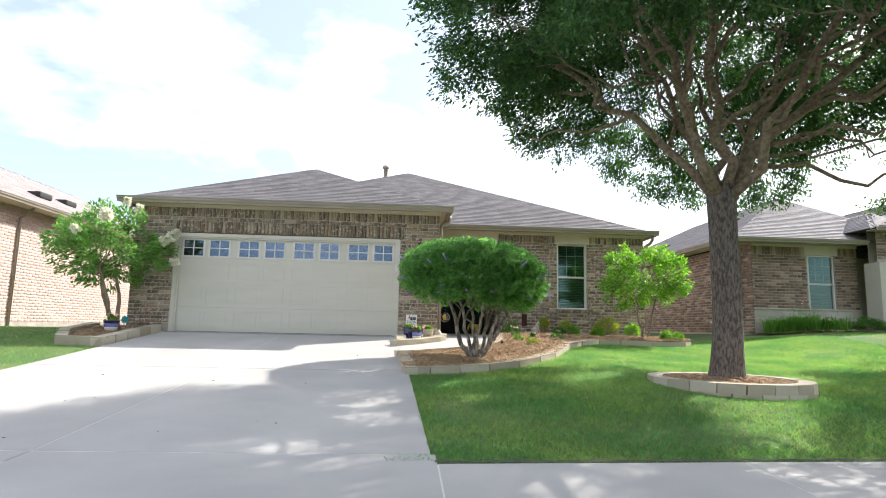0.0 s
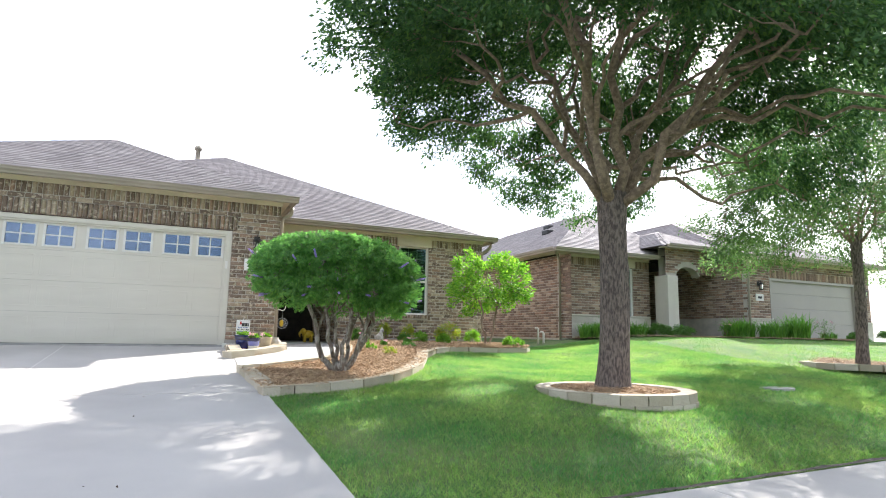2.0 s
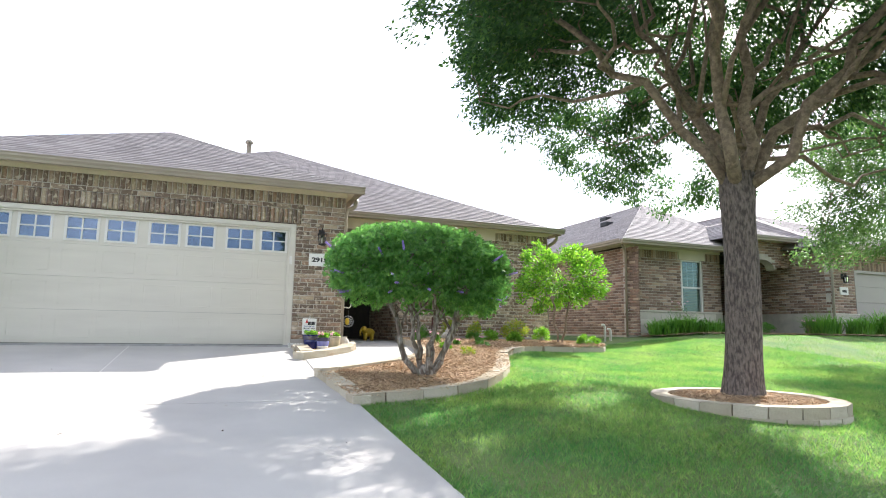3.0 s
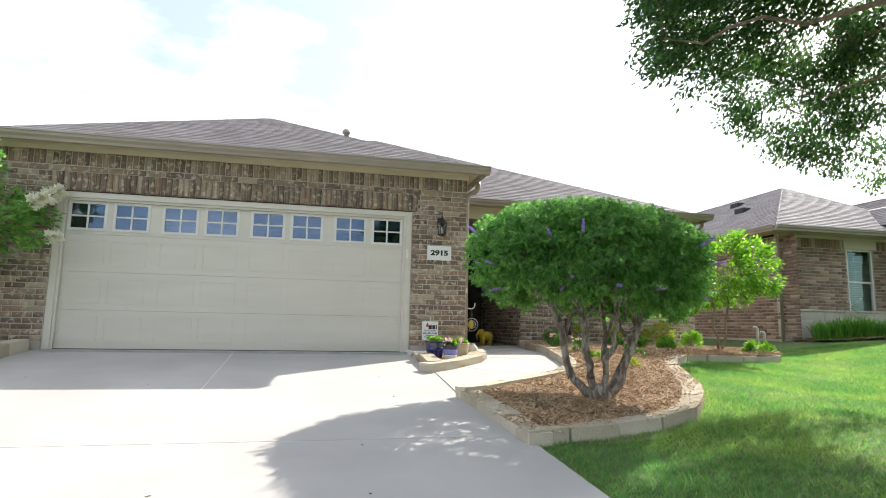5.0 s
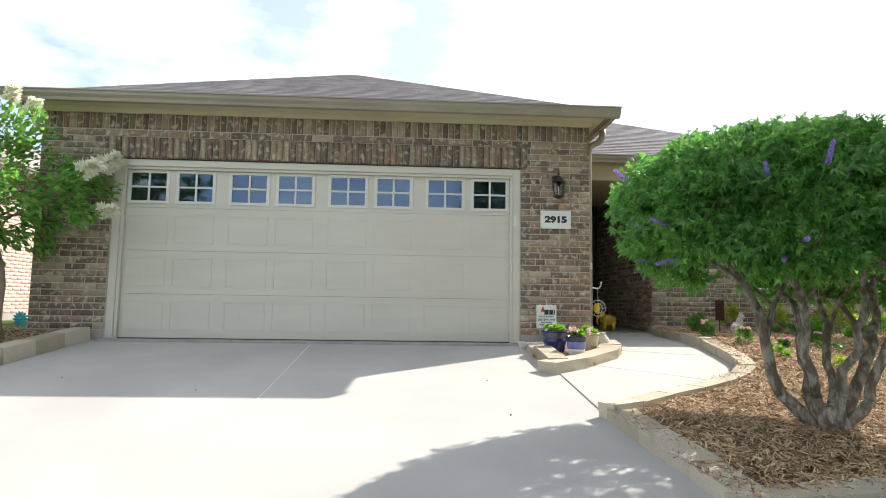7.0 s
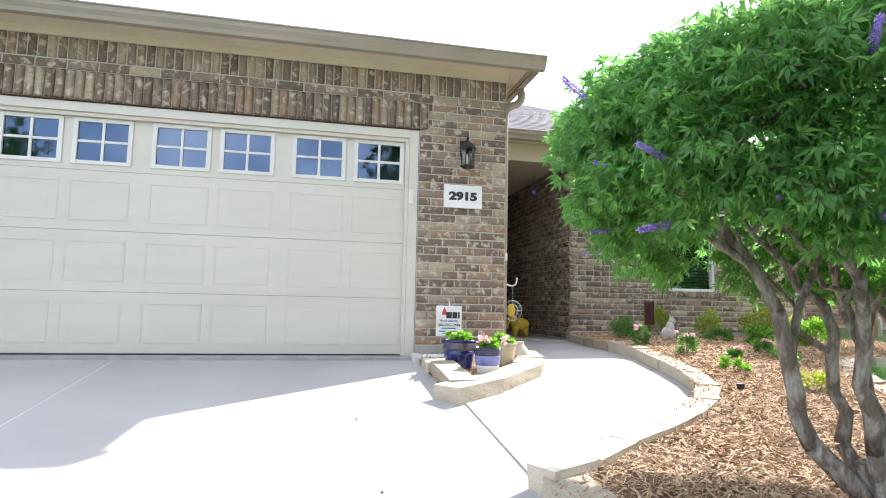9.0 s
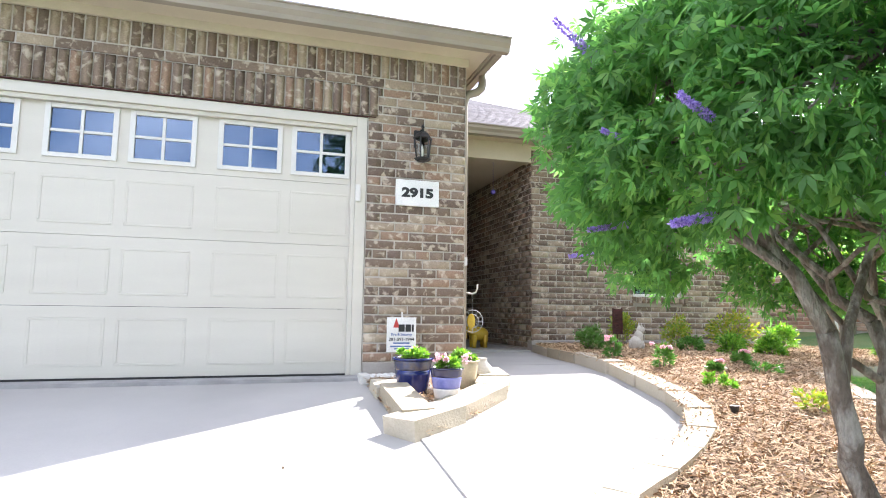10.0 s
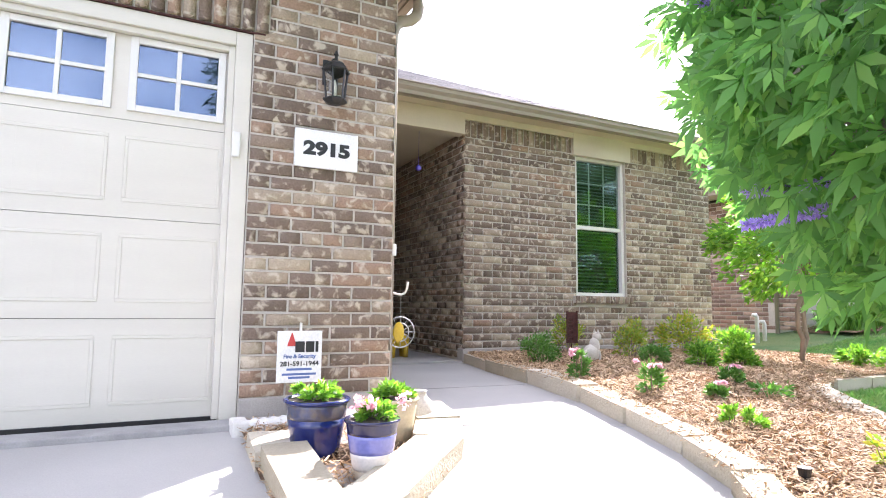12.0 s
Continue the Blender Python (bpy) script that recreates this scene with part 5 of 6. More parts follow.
    pos, d = clump_leaves(tips, 0.10, 15, r, squash=0.8, centre=c, out=0.42)
    d[:, 2] -= 0.25
    n = len(pos)
    V = palmate(pos, d, r.uniform(0.034, 0.062, n), r)
    ob = link_mesh("crown", mesh_np("crown", V, np.arange(len(V)).reshape(-1, 4), 4), M_VITEX, tree, "dense green palmate leaves")
    ob.location = -tree.location
    me = floret_spike("flower_spike", 0.20, 0.013, 620, M_PURPLE, r)
    k = 0
    for t in tips[r.permutation(len(tips))]:
        w = (t - c) / R
        if np.linalg.norm(w) < 0.9 or w[2] > 0.35:
            continue
        s = new("flower_spike", me)
        s.parent = tree
        dirv = Vector(w).normalized() + Vector((0, 0, 0.45))
        s.location = Vector(t) + dirv * 0.03 - base
        s.rotation_euler = dirv.to_track_quat("Z", "Y").to_euler()
        s.scale = [r.uniform(0.5, 0.95)] * 3
        k += 1
        if k > 36:
            break


chaste_tree()


# ---- small trees ----
def small_tree(name, base, label, crown, radius, clumps, per, leaf, material, seed, trunks=1, bloom=0, bark=None, spread=0.35, stem=0.0):
    r = np.random.default_rng(seed)
    base = Vector(base)
    tree = empty(name, tuple(base), label, "tree")
    c, R = np.array(crown), np.array(radius)
    C = []
    while len(C) < clumps:
        p = r.uniform(-1, 1, 3)
        q = np.linalg.norm(p)
        if q > 0.85 + 0.35 * noise.noise(Vector(p * 2.0) + Vector((seed, 0, 0))) or (q < 0.4 and r.random() < 0.6):
            continue
        C.append(c + p * R)
    C = np.array(C)
    ends = []
    for i in range(trunks):
        bm = bmesh.new()
        a = 2 * math.pi * i / max(trunks, 1) + 0.5
        off = Vector((math.cos(a), math.sin(a), 0)) * (0.06 if trunks > 1 else 0)
        top = Vector(c) + Vector((math.cos(a), math.sin(a), 0)) * (spread * R[0] if trunks > 1 else 0.02) - Vector((0, 0, 0.45 * R[2]))
        pts = branch(bm, base + off, top, stem or (0.04 if trunks > 2 else 0.028), 0.02, r, wob=0.05, seg=8)
        ends += pts[-2:]
        stalk = part("trunk", bm, bark or M_BARK2, tree, smooth=True)
        for j in range(6):
            e = Vector(C[int(r.integers(len(C)))])
            bm = bmesh.new()
            ends += branch(bm, pts[-1 - j % 2], e, 0.016, 0.004, r, wob=0.08, seg=5, steps=5)[2:]
            part("limb", bm, bark or M_BARK2, stalk, smooth=True)
    E = np.array([tuple(e) for e in ends])
    bm = bmesh.new()
    for t in C:
        k = int(np.argmin(np.linalg.norm(E - t, axis=1)))
        branch(bm, Vector(E[k]), Vector(t), 0.006, 0.002, r, wob=0.1, seg=4, steps=3)
    part("twig_mass", bm, bark or M_BARK2, tree)["kind"] = "stuff"
    pos, d = clump_leaves(C, 0.14, per, r, squash=1.1, centre=c - np.array([0, 0, 0.3]), out=0.5)
    n = len(pos)
    ob = link_mesh("crown", leaf_mesh("crown", pos, d, r.uniform(0.7, 1.3, n) * leaf, r.uniform(0.8, 1.2, n) * leaf * 0.5, r), material, tree)
    ob.location = -tree.location
    if bloom:
        me = floret_spike("flower_panicle", 0.20, 0.07, 260, M_WBLOOM, r)
        order = np.argsort(-(C[:, 2] * 0.6 + C[:, 0]))
        for i in range(bloom):
            t = C[order[i * 3 % len(order)]] if i % 2 else C[int(r.integers(len(C)))]
            w = (t - c) / R
            if np.linalg.norm(w) < 0.5:
                continue
            s = new("flower_panicle", me)
            s.parent = tree
            dirv = Vector(w).normalized() + Vector((0, 0, 0.5))
            s.location = Vector(t) + dirv * 0.12 - base
            s.rotation_euler = dirv.to_track_quat("Z", "Y").to_euler()
            s.scale = [r.uniform(0.8, 1.3)] * 3
    return tree


small_tree("crape_myrtle", (8.55, 0.6, -0.05), "young bright green crape myrtle in the flower bed", (8.55, 0.6, 1.55), (1.15, 1.0, 0.9), 150, 44, 0.085, M_LIME, 51, trunks=2)
small_tree("crape_myrtle", (-3.30, -0.75, -0.02), "crape myrtle with white blooms beside the driveway", (-3.64, -0.75, 1.78), (1.36, 1.05, 0.98), 190, 36, 0.088, M_CRAPE, 52, trunks=3, bloom=13, spread=0.16, stem=0.055)
small_tree("crape_myrtle", (-7.2, -3.4, -0.35), "leafy crape myrtle on the neighbouring lawn", (-7.0, -3.4, 1.5), (1.0, 1.0, 1.0), 90, 40, 0.07, M_LIME, 53, trunks=2)


def shrub(name, x, y, w, h, material, label, seed, leaf=0.035, clumps=40, per=26, strap=False, z=None):
    r = np.random.default_rng(seed)
    z = float(bed_z(x, y)) - 0.02 if z is None else z
    sh = empty(name, (x, y, z), label, "shrub", group="shrubs in the flower bed")
    bm = bmesh.new()
    C = []
    for i in range(clumps):
        a, f = r.uniform(0, 2 * np.pi), math.sqrt(r.random())
        hh = h * (0.25 + 0.75 * r.random() ** 0.7) * (1 - 0.35 * f * f)
        p = Vector((x + w / 2 * f * math.cos(a), y + w / 2 * f * math.sin(a), z + hh))
        C.append(tuple(p))
        if i % 3 == 0:
            branch(bm, Vector((x + 0.02 * math.cos(a), y + 0.02 * math.sin(a), z - 0.02)), p, 0.006, 0.002, r, seg=4, steps=3)
    part("stem", bm, M_BARK2, sh)["kind"] = "stuff"
    pos, d = clump_leaves(np.array(C), 0.22 * min(w, h), per, r, squash=1.0, centre=(x, y, z + h * 0.2), out=0.55)
    n = len(pos)
    me = leaf_mesh("foliage", pos, d, r.uniform(0.7, 1.4, n) * leaf, r.uniform(0.8, 1.2, n) * leaf * 0.5, r)
    ob = link_mesh("foliage", me, material, sh)
    ob.location = -sh.location
    return sh


shrub("boxwood", 5.38, 1.12, 0.30, 0.30, M_BOX, "small clipped green boxwood ball in mulch", 61, 0.026, 46, 44)
shrub("golden_shrub", 6.35, 1.95, 0.30, 0.50, M_GOLD, "upright yellow-green shrub by the brick wall", 62, 0.035)
shrub("golden_shrub", 6.75, 1.35, 0.28, 0.42, M_GOLD, "yellow-green shrub under the window", 63, 0.035)
shrub("boxwood", 6.45, 0.75, 0.28, 0.20, M_BOX, "low dark green shrub in mulch", 64, 0.03)
shrub("golden_shrub", 8.0, 1.75, 0.55, 0.50, M_GOLD, "golden-tipped spreading shrub by the wall", 65, 0.05)
shrub("green_shrub", 6.7, 0.4, 0.24, 0.24, M_LIME, "low bright green shrub in mulch", 66, 0.04)
shrub("green_shrub", 8.55, 1.5, 0.36, 0.36, M_LIME, "leafy bright green shrub in mulch", 67, 0.045)
shrub("green_shrub", 7.3, 0.45, 0.26, 0.22, M_LIME, "low bright green plant by the stone edging", 68, 0.045)
shrub("green_shrub", 9.0, 0.25, 0.5, 0.22, M_LIME, "low green ground cover by the young tree", 69, 0.05)
shrub("seedling", 5.03, -1.17, 0.07, 0.15, M_LIME, "small green flower seedling in mulch", 70, 0.04, 10, 12)
shrub("seedling", 5.10, -1.26, 0.08, 0.14, M_LIME, "small green flower seedling in mulch", 71, 0.04, 10, 12)
shrub("seedling", 5.98, -0.75, 0.22, 0.14, M_BOX, "small dark green plant in mulch", 72, 0.04, 12, 14)
shrub("seedling", 5.21, -1.88, 0.24, 0.16, M_GOLD, "small yellow-green plant in mulch", 73, 0.04, 12, 14)


def rose(x, y, h, seed, w=0.2):
    s = shrub("flowering_plant", x, y, w, h, M_BOX, "small plant with pale pink blossoms in mulch", seed, 0.034, 22, 18)
    r = np.random.default_rng(seed)
    for i in range(6):
        n = 26
        d = r.normal(0, 1, (n, 3))
        d[:, 2] = abs(d[:, 2])
        c = np.array([x + r.normal(0, w * 0.3), y + r.normal(0, w * 0.3), s.location.z + h * r.uniform(0.85, 1.1)])
        me = leaf_mesh("blossom", np.repeat(c[None], n, 0), d, r.uniform(0.02, 0.035, n), r.uniform(0.02, 0.03, n), r)
        ob = link_mesh("blossom", me, M_PINK, s)
        ob.location = -s.location


rose(4.99, 0.08, 0.22, 81, 0.12)
rose(5.14, -0.48, 0.24, 82, 0.13)
rose(5.48, -0.72, 0.13, 83, 0.09)
rose(6.1, -0.35, 0.15, 84, 0.14)


def strap_plant(x, y, w, h, count, seed, label, z=None):
    """Clump of long arching strap leaves."""
    r = np.random.default_rng(seed)
    z = gz(x, y) if z is None else z
    sh = empty("strap_leaf_clump", (x, y, z), label, "plant", group="strap-leaf clumps before the neighbour")
    a = r.uniform(0, 2 * np.pi, count)
    f = np.sqrt(r.random(count))
    b = np.stack([x + w * 0.55 * f * np.cos(a), y + w * 0.4 * f * np.sin(a), np.full(count, z)], -1)
    lean = r.uniform(0.25, 1.1, count)
    a2 = r.uniform(0, 2 * np.pi, count)
    H = h * r.uniform(0.6, 1.15, count)
    dirh = np.stack([np.cos(a2), np.sin(a2), np.zeros(count)], -1)
    wd = np.stack([-np.sin(a2), np.cos(a2), np.zeros(count)], -1) * 0.012
    up = np.array([0, 0, 1.0])
    p1 = b + up * (H * 0.6)[:, None] + dirh * (lean * H * 0.3)[:, None]
    p2 = b + up * (H * (1 - 0.4 * lean))[:, None] + dirh * (lean * H * 0.9)[:, None]
    V = np.stack([b - wd, b + wd, p1 + wd, p1 - wd, p2 + wd * 0.2, p2 - wd * 0.2], 1).reshape(-1, 3)
    i = np.arange(count)[:, None] * 6
    F = np.concatenate([i + np.array([0, 1, 2, 3]), i + np.array([3, 2, 4, 5])])
    ob = link_mesh("foliage", mesh_np("foliage", V, F, 4), M_STRAP, sh)
    ob.location = -sh.location


for i, (x, y, w, h, n) in enumerate(((12.5, 1.7, 0.8, 0.55, 460), (13.15, 1.65, 0.8, 0.6, 460), (13.85, 1.6, 0.8, 0.5, 420), (16.7, 0.35, 0.9, 0.72, 420), (17.5, -0.1, 0.7, 0.7, 300),
                                       (18.4, -0.25, 0.75, 0.9, 330), (19.5, -0.45, 0.5, 0.35, 90))):
    strap_plant(*afar(x, y)[:2], w * NB_K, h, n, 90 + i, "dense clump of green strap leaves before the brick house")
for i, (x, y, w, h) in enumerate(((14.8, 1.6, 0.7, 0.45), (15.3, 1.2, 0.8, 0.4), (20.4, -0.75, 0.6, 0.28), (21.6, -0.95, 0.6, 0.4))):
    x, y = afar(x, y)[:2]
    shrub("boxwood", x, y, w, h, M_BOX, "rounded dark green shrub before the neighbouring house", 101 + i, 0.05, 50, 40, z=gz(x, y) - 0.02)
rose(*afar(13.4, 2.0)[:2], 0.8, 120, 0.9)
rose(*afar(19.3, -0.45)[:2], 0.5, 121, 0.5)
rose(*afar(16.2, 0.4)[:2], 0.3, 122, 0.35)


# ---- things on and by the house ----
M_PLAQUE = mat("plaque_white", (0.80, 0.79, 0.76), (0.74, 0.73, 0.70), rough=0.5, scale=6, fine=90, bump=0.1)
M_BLACK = mat("black_paint", (0.02, 0.02, 0.022), (0.03, 0.03, 0.03), rough=0.45, scale=20, fine=90, bump=0.05)
M_RED = mat("red_print", (0.55, 0.06, 0.05), (0.5, 0.05, 0.05), rough=0.5)
M_BLUEPRINT = mat("blue_print", (0.10, 0.16, 0.36), (0.10, 0.16, 0.36), rough=0.5)
M_GLAZE_B = mat("cobalt_glaze", (0.006, 0.012, 0.085), (0.012, 0.022, 0.13), rough=0.12, scale=9, fine=60, bump=0.08, spec=0.7)
M_GLAZE_T = mat("brown_glaze_band", (0.10, 0.08, 0.07), (0.05, 0.06, 0.12), rough=0.15, scale=18, fine=60, bump=0.1, spec=0.7)
M_GLAZE_N = mat("navy_glaze", (0.012, 0.012, 0.05), (0.016, 0.016, 0.065), rough=0.15, scale=9, fine=60, spec=0.7, bump=0.05)
M_GLAZE_L = mat("lavender_glaze", (0.14, 0.15, 0.40), (0.18, 0.19, 0.44), rough=0.15, scale=9, fine=60, spec=0.7, bump=0.05)
M_GLAZE_W = mat("white_glaze", (0.66, 0.62, 0.58), (0.6, 0.56, 0.52), rough=0.2, scale=9, fine=60, spec=0.6, bump=0.05)
M_GLAZE_C = mat("cream_glaze", (0.55, 0.46, 0.30), (0.46, 0.38, 0.25), rough=0.25, scale=9, fine=60, spec=0.6, bump=0.05)
M_SOIL = mat("potting_soil", (0.05, 0.035, 0.025), (0.03, 0.02, 0.015), rough=0.95, scale=40, fine=120, bump=0.8)
M_PIPE = mat("white_drain_plastic", (0.72, 0.70, 0.65), (0.62, 0.60, 0.55), rough=0.5, scale=8, fine=80, bump=0.1)
M_YELLOW = mat("yellow_enamel", (0.62, 0.42, 0.03), (0.55, 0.36, 0.03), rough=0.35, scale=8, fine=60, bump=0.03)
M_WIRE = mat("galvanised_wire", (0.55, 0.55, 0.56), (0.45, 0.45, 0.46), rough=0.35, metal=0.9, scale=20, fine=90, bump=0.05)
M_TEAL = mat("teal_metal", (0.02, 0.30, 0.34), (0.03, 0.38, 0.42), rough=0.4, scale=20, fine=90, bump=0.05)
M_CATSTONE = mat("cast_stone", (0.55, 0.51, 0.44), (0.44, 0.40, 0.34), rough=0.9, scale=12, fine=90, bump=0.4)
M_BULB = mat("bulb_glass", (0.75, 0.70, 0.60), (0.7, 0.66, 0.55), rough=0.2)
M_PURPLEBALL = mat("violet_glass", (0.12, 0.10, 0.5), (0.15, 0.12, 0.6), rough=0.1, spec=0.8)


def lettering(text, size, loc, parent, material, rx=90, wide=1.0, weight=0.02):
    """Flat raised lettering, facing -y."""
    cu = bpy.data.curves.new("lettering", "FONT")
    cu.body, cu.size, cu.extrude, cu.align_x, cu.align_y, cu.offset = text, size, 0.0015, "CENTER", "CENTER", size * weight
    tmp = bpy.data.objects.new("lettering", cu)
    me = bpy.data.meshes.new_from_object(tmp)
    bpy.data.objects.remove(tmp)
    me.transform(Matrix.Translation(loc) @ Matrix.Rotation(radians(rx), 4, "X") @ Matrix.Diagonal((wide, 1, 1, 1)))
    ob = link_mesh("lettering", me, material, parent)
    ob.location = -parent.location
    return ob


plq = empty("house_number_plaque", (2.98, 0, 1.6), "white rectangular house number plaque on the brick pier", "plaque")
part("plate", boxes((2.79, 3.18, -0.022, 0.004, 1.453, 1.684), bev=0.005), M_PLAQUE, plq)
lettering("2915", 0.108, (2.985, -0.0235, 1.567), plq, M_BLACK, wide=1.32, weight=0.055)


def lantern(x, y, z, label):
    """Six-sided black coach lantern: wall plate, arm, roof, bars, panes, base, bulb."""
    ln = empty("wall_lantern", (x, y, z), label, "wall lamp")
    part("wall_plate", boxes((x - 0.055, x + 0.055, y - 0.012, y + 0.004, z - 0.02, z + 0.14), bev=0.006), M_IRON, ln)
    cy = y - 0.11
    bm = bmesh.new()
    tube(bm, [(x, y, z + 0.09), (x, y - 0.05, z + 0.13), (x, cy, z + 0.115), (x, cy, z + 0.07)], 0.012, 8)
    part("arm", bm, M_IRON, ln, smooth=True)
    part("roof", lathe(bmesh.new(), [(0.085, 0.0), (0.088, 0.008), (0.06, 0.045), (0.03, 0.065), (0.012, 0.07), (0.010, 0.10), (0.016, 0.11), (0.004, 0.135)], 6, (x, cy, z + 0.03)), M_IRON, ln)
    for k in range(6):
        a = math.pi * k / 3
        p = Vector((x + 0.074 * math.cos(a), cy + 0.074 * math.sin(a), z + 0.032))
        q = Vector((x + 0.056 * math.cos(a), cy + 0.056 * math.sin(a), z - 0.14))
        bm = bmesh.new()
        tube(bm, [p, q], 0.006, 5)
        part("bar", bm, M_IRON, ln)
        a2 = math.pi * (k + 1) / 3
        bm = bmesh.new()
        vs = [bm.verts.new(v) for v in ((x + 0.071 * math.cos(a), cy + 0.071 * math.sin(a), z + 0.03), (x + 0.071 * math.cos(a2), cy + 0.071 * math.sin(a2), z + 0.03),
                                        (x + 0.054 * math.cos(a2), cy + 0.054 * math.sin(a2), z - 0.138), (x + 0.054 * math.cos(a), cy + 0.054 * math.sin(a), z - 0.138))]
        bm.faces.new(vs)
        part("pane", bm, M_LANTERN_GLASS, ln).visible_shadow = False
    part("base", lathe(bmesh.new(), [(0.02, -0.172), (0.05, -0.165), (0.075, -0.15), (0.075, -0.14), (0.06, -0.135)], 6, (x, cy, z)), M_IRON, ln)
    part("bulb", lathe(bmesh.new(), [(0.012, -0.135), (0.013, -0.06), (0.009, -0.03), (0.003, -0.012)], 10, (x, cy, z)), M_BULB, ln, "unlit candle bulb", smooth=True)
    return ln


lantern(3.0, 0.0, 2.0, "black metal coach lantern on the brick pier")
lantern(-3.0, 0.0, 2.0, "black metal coach lantern behind crape myrtle leaves")
lantern(*afar(17.95, YG, 1.98), "black metal coach lantern on the neighbouring garage")
lantern(*afar(23.1, YG, 1.98), "black metal coach lantern on the neighbouring garage")

# yard sign on a stake
sg = empty("yard_sign", (2.84, -0.12, 0.0), "white security company yard sign on a stake", "sign")
part("board", boxes((2.715, 2.965, -0.125, -0.119, 0.20, 0.485), bev=0.002), M_PLAQUE, sg)
bm = bmesh.new()
tube(bm, [(2.845, -0.112, -0.02), (2.845, -0.112, 0.53)], 0.008, 8)
part("stake", bm, M_PIPE, sg)
drop_bm = bmesh.new()
lathe(drop_bm, [(0.026, 0.0), (0.022, 0.018), (0.010, 0.05), (0.002, 0.075)], 14, (0, 0, 0))
bmesh.ops.transform(drop_bm, matrix=Matrix.Translation((2.795, -0.1255, 0.40)) @ Matrix.Diagonal((1, 0.03, 1, 1)), verts=drop_bm.verts)
part("drop_mark", drop_bm, M_RED, sg, "red drop mark")
ring_bm = bmesh.new()
bmesh.ops.create_circle(ring_bm, cap_ends=True, radius=0.036, segments=24, matrix=Matrix.Translation((2.772, -0.1268, 0.396)) @ Matrix.Rotation(radians(90), 4, "X"))
bmesh.ops.inset_region(ring_bm, faces=list(ring_bm.faces), thickness=0.014)
bmesh.ops.delete(ring_bm, geom=[f for f in ring_bm.faces if len(f.verts) > 4], context="FACES")
part("name_mark", ring_bm, M_BLACK, sg)
for x0, x1 in ((2.814, 2.866), (2.873, 2.921), (2.928, 2.944)):
    part("name_mark", boxes((x0, x1, -0.1275, -0.1255, 0.366, 0.426)), M_BLACK, sg)
lettering("Fire & Security", 0.030, (2.84, -0.1262, 0.343), sg, M_BLUEPRINT)
lettering("281-591-1944", 0.0355, (2.84, -0.1262, 0.302), sg, M_BLACK, wide=1.08)
for z0, w in ((0.272, 0.07), (0.245, 0.095), (0.226, 0.06)):
    part("text_bar", boxes((2.84 - w, 2.84 + w, -0.1265, -0.1255, z0 - 0.006, z0 + 0.006)), M_BLUEPRINT, sg)


# ---- flower pots ----
def pot(x, y, z, r, h, bands, label, plant, seed, bloom=4, foot=None):
    p = empty("flower_pot", (x, y, z), label, "flower pot", group="pots in the small bed")
    z0 = 0.0
    if foot:
        part("foot", boxes((x - r * 0.62, x + r * 0.62, y - r * 0.62, y + r * 0.62, z, z + foot), bev=0.01), M_STONE, p, "flat stone under the pot")
        z0 = foot
    rad = lambda f: r * (0.70 + 0.30 * f ** 0.8)
    for (f0, f1, m_) in bands:
        prof = [(rad(f0 + (f1 - f0) * i / 5), z0 + h * (f0 + (f1 - f0) * i / 5)) for i in range(6)]
        bm = bmesh.new()
        lathe(bm, prof, 28, (x, y, z))
        part("body_band", bm, m_, p, smooth=True)
    bm = bmesh.new()
    lathe(bm, [(r * 0.98, z0 + h * 0.95), (r * 1.05, z0 + h * 0.96), (r * 1.07, z0 + h), (r * 1.04, z0 + h * 1.025), (r * 0.93, z0 + h * 1.02), (r * 0.90, z0 + h * 0.93)], 28, (x, y, z))
    part("rim", bm, bands[-1][2], p, smooth=True)
    part("soil", lathe(bmesh.new(), [(r * 0.9, z0 + h * 1.0), (r * 0.5, z0 + h * 1.012), (0.01, z0 + h * 1.015)], 20, (x, y, z)), M_SOIL, p)
    rr = np.random.default_rng(seed)
    top = z + z0 + h
    C = np.stack([x + r * 0.9 * np.clip(rr.normal(0, 0.34, 26), -0.62, 0.62), y + r * 0.9 * np.clip(rr.normal(0, 0.34, 26), -0.62, 0.62), top + 0.01 + plant * rr.random(26)], -1)
    pos, d = clump_leaves(C, 0.026, 24, rr, centre=(x, y, top - 0.02), out=0.55)
    n = len(pos)
    pl = link_mesh("plant", leaf_mesh("plant", pos, d, rr.uniform(0.02, 0.04, n), rr.uniform(0.012, 0.022, n), rr), M_LIME, p, "fresh green bedding plant")
    pl.location = -p.location
    if bloom:
        for i in range(bloom):
            n = 40
            c = np.array([x + rr.normal(0, r * 0.45), y + rr.normal(0, r * 0.45), top + plant + 0.015])
            dd = rr.normal(0, 1, (n, 3))
            me = leaf_mesh("blossom", c + rr.normal(0, 0.014, (n, 3)), dd, rr.uniform(0.015, 0.03, n), rr.uniform(0.015, 0.025, n), rr)
            ob = link_mesh("blossom", me, M_PINK, p)
            ob.location = -p.location
    return p


pot(2.80, -0.70, -0.055, 0.145, 0.25, [(0, 0.68, M_GLAZE_B), (0.68, 0.95, M_GLAZE_T), (0.95, 1.0, M_GLAZE_B)], "large cobalt glazed flower pot with green plants", 0.045, 201, bloom=1)
pot(2.95, -1.05, -0.085, 0.112, 0.20, [(0, 0.34, M_GLAZE_W), (0.34, 0.72, M_GLAZE_L), (0.72, 1.0, M_GLAZE_N)], "white lavender and navy banded flower pot on a stone", 0.05, 202, foot=0.04)
pot(3.20, -0.66, -0.045, 0.12, 0.215, [(0, 1.0, M_GLAZE_C)], "cream glazed flower pot with green plants", 0.05, 203, bloom=0)
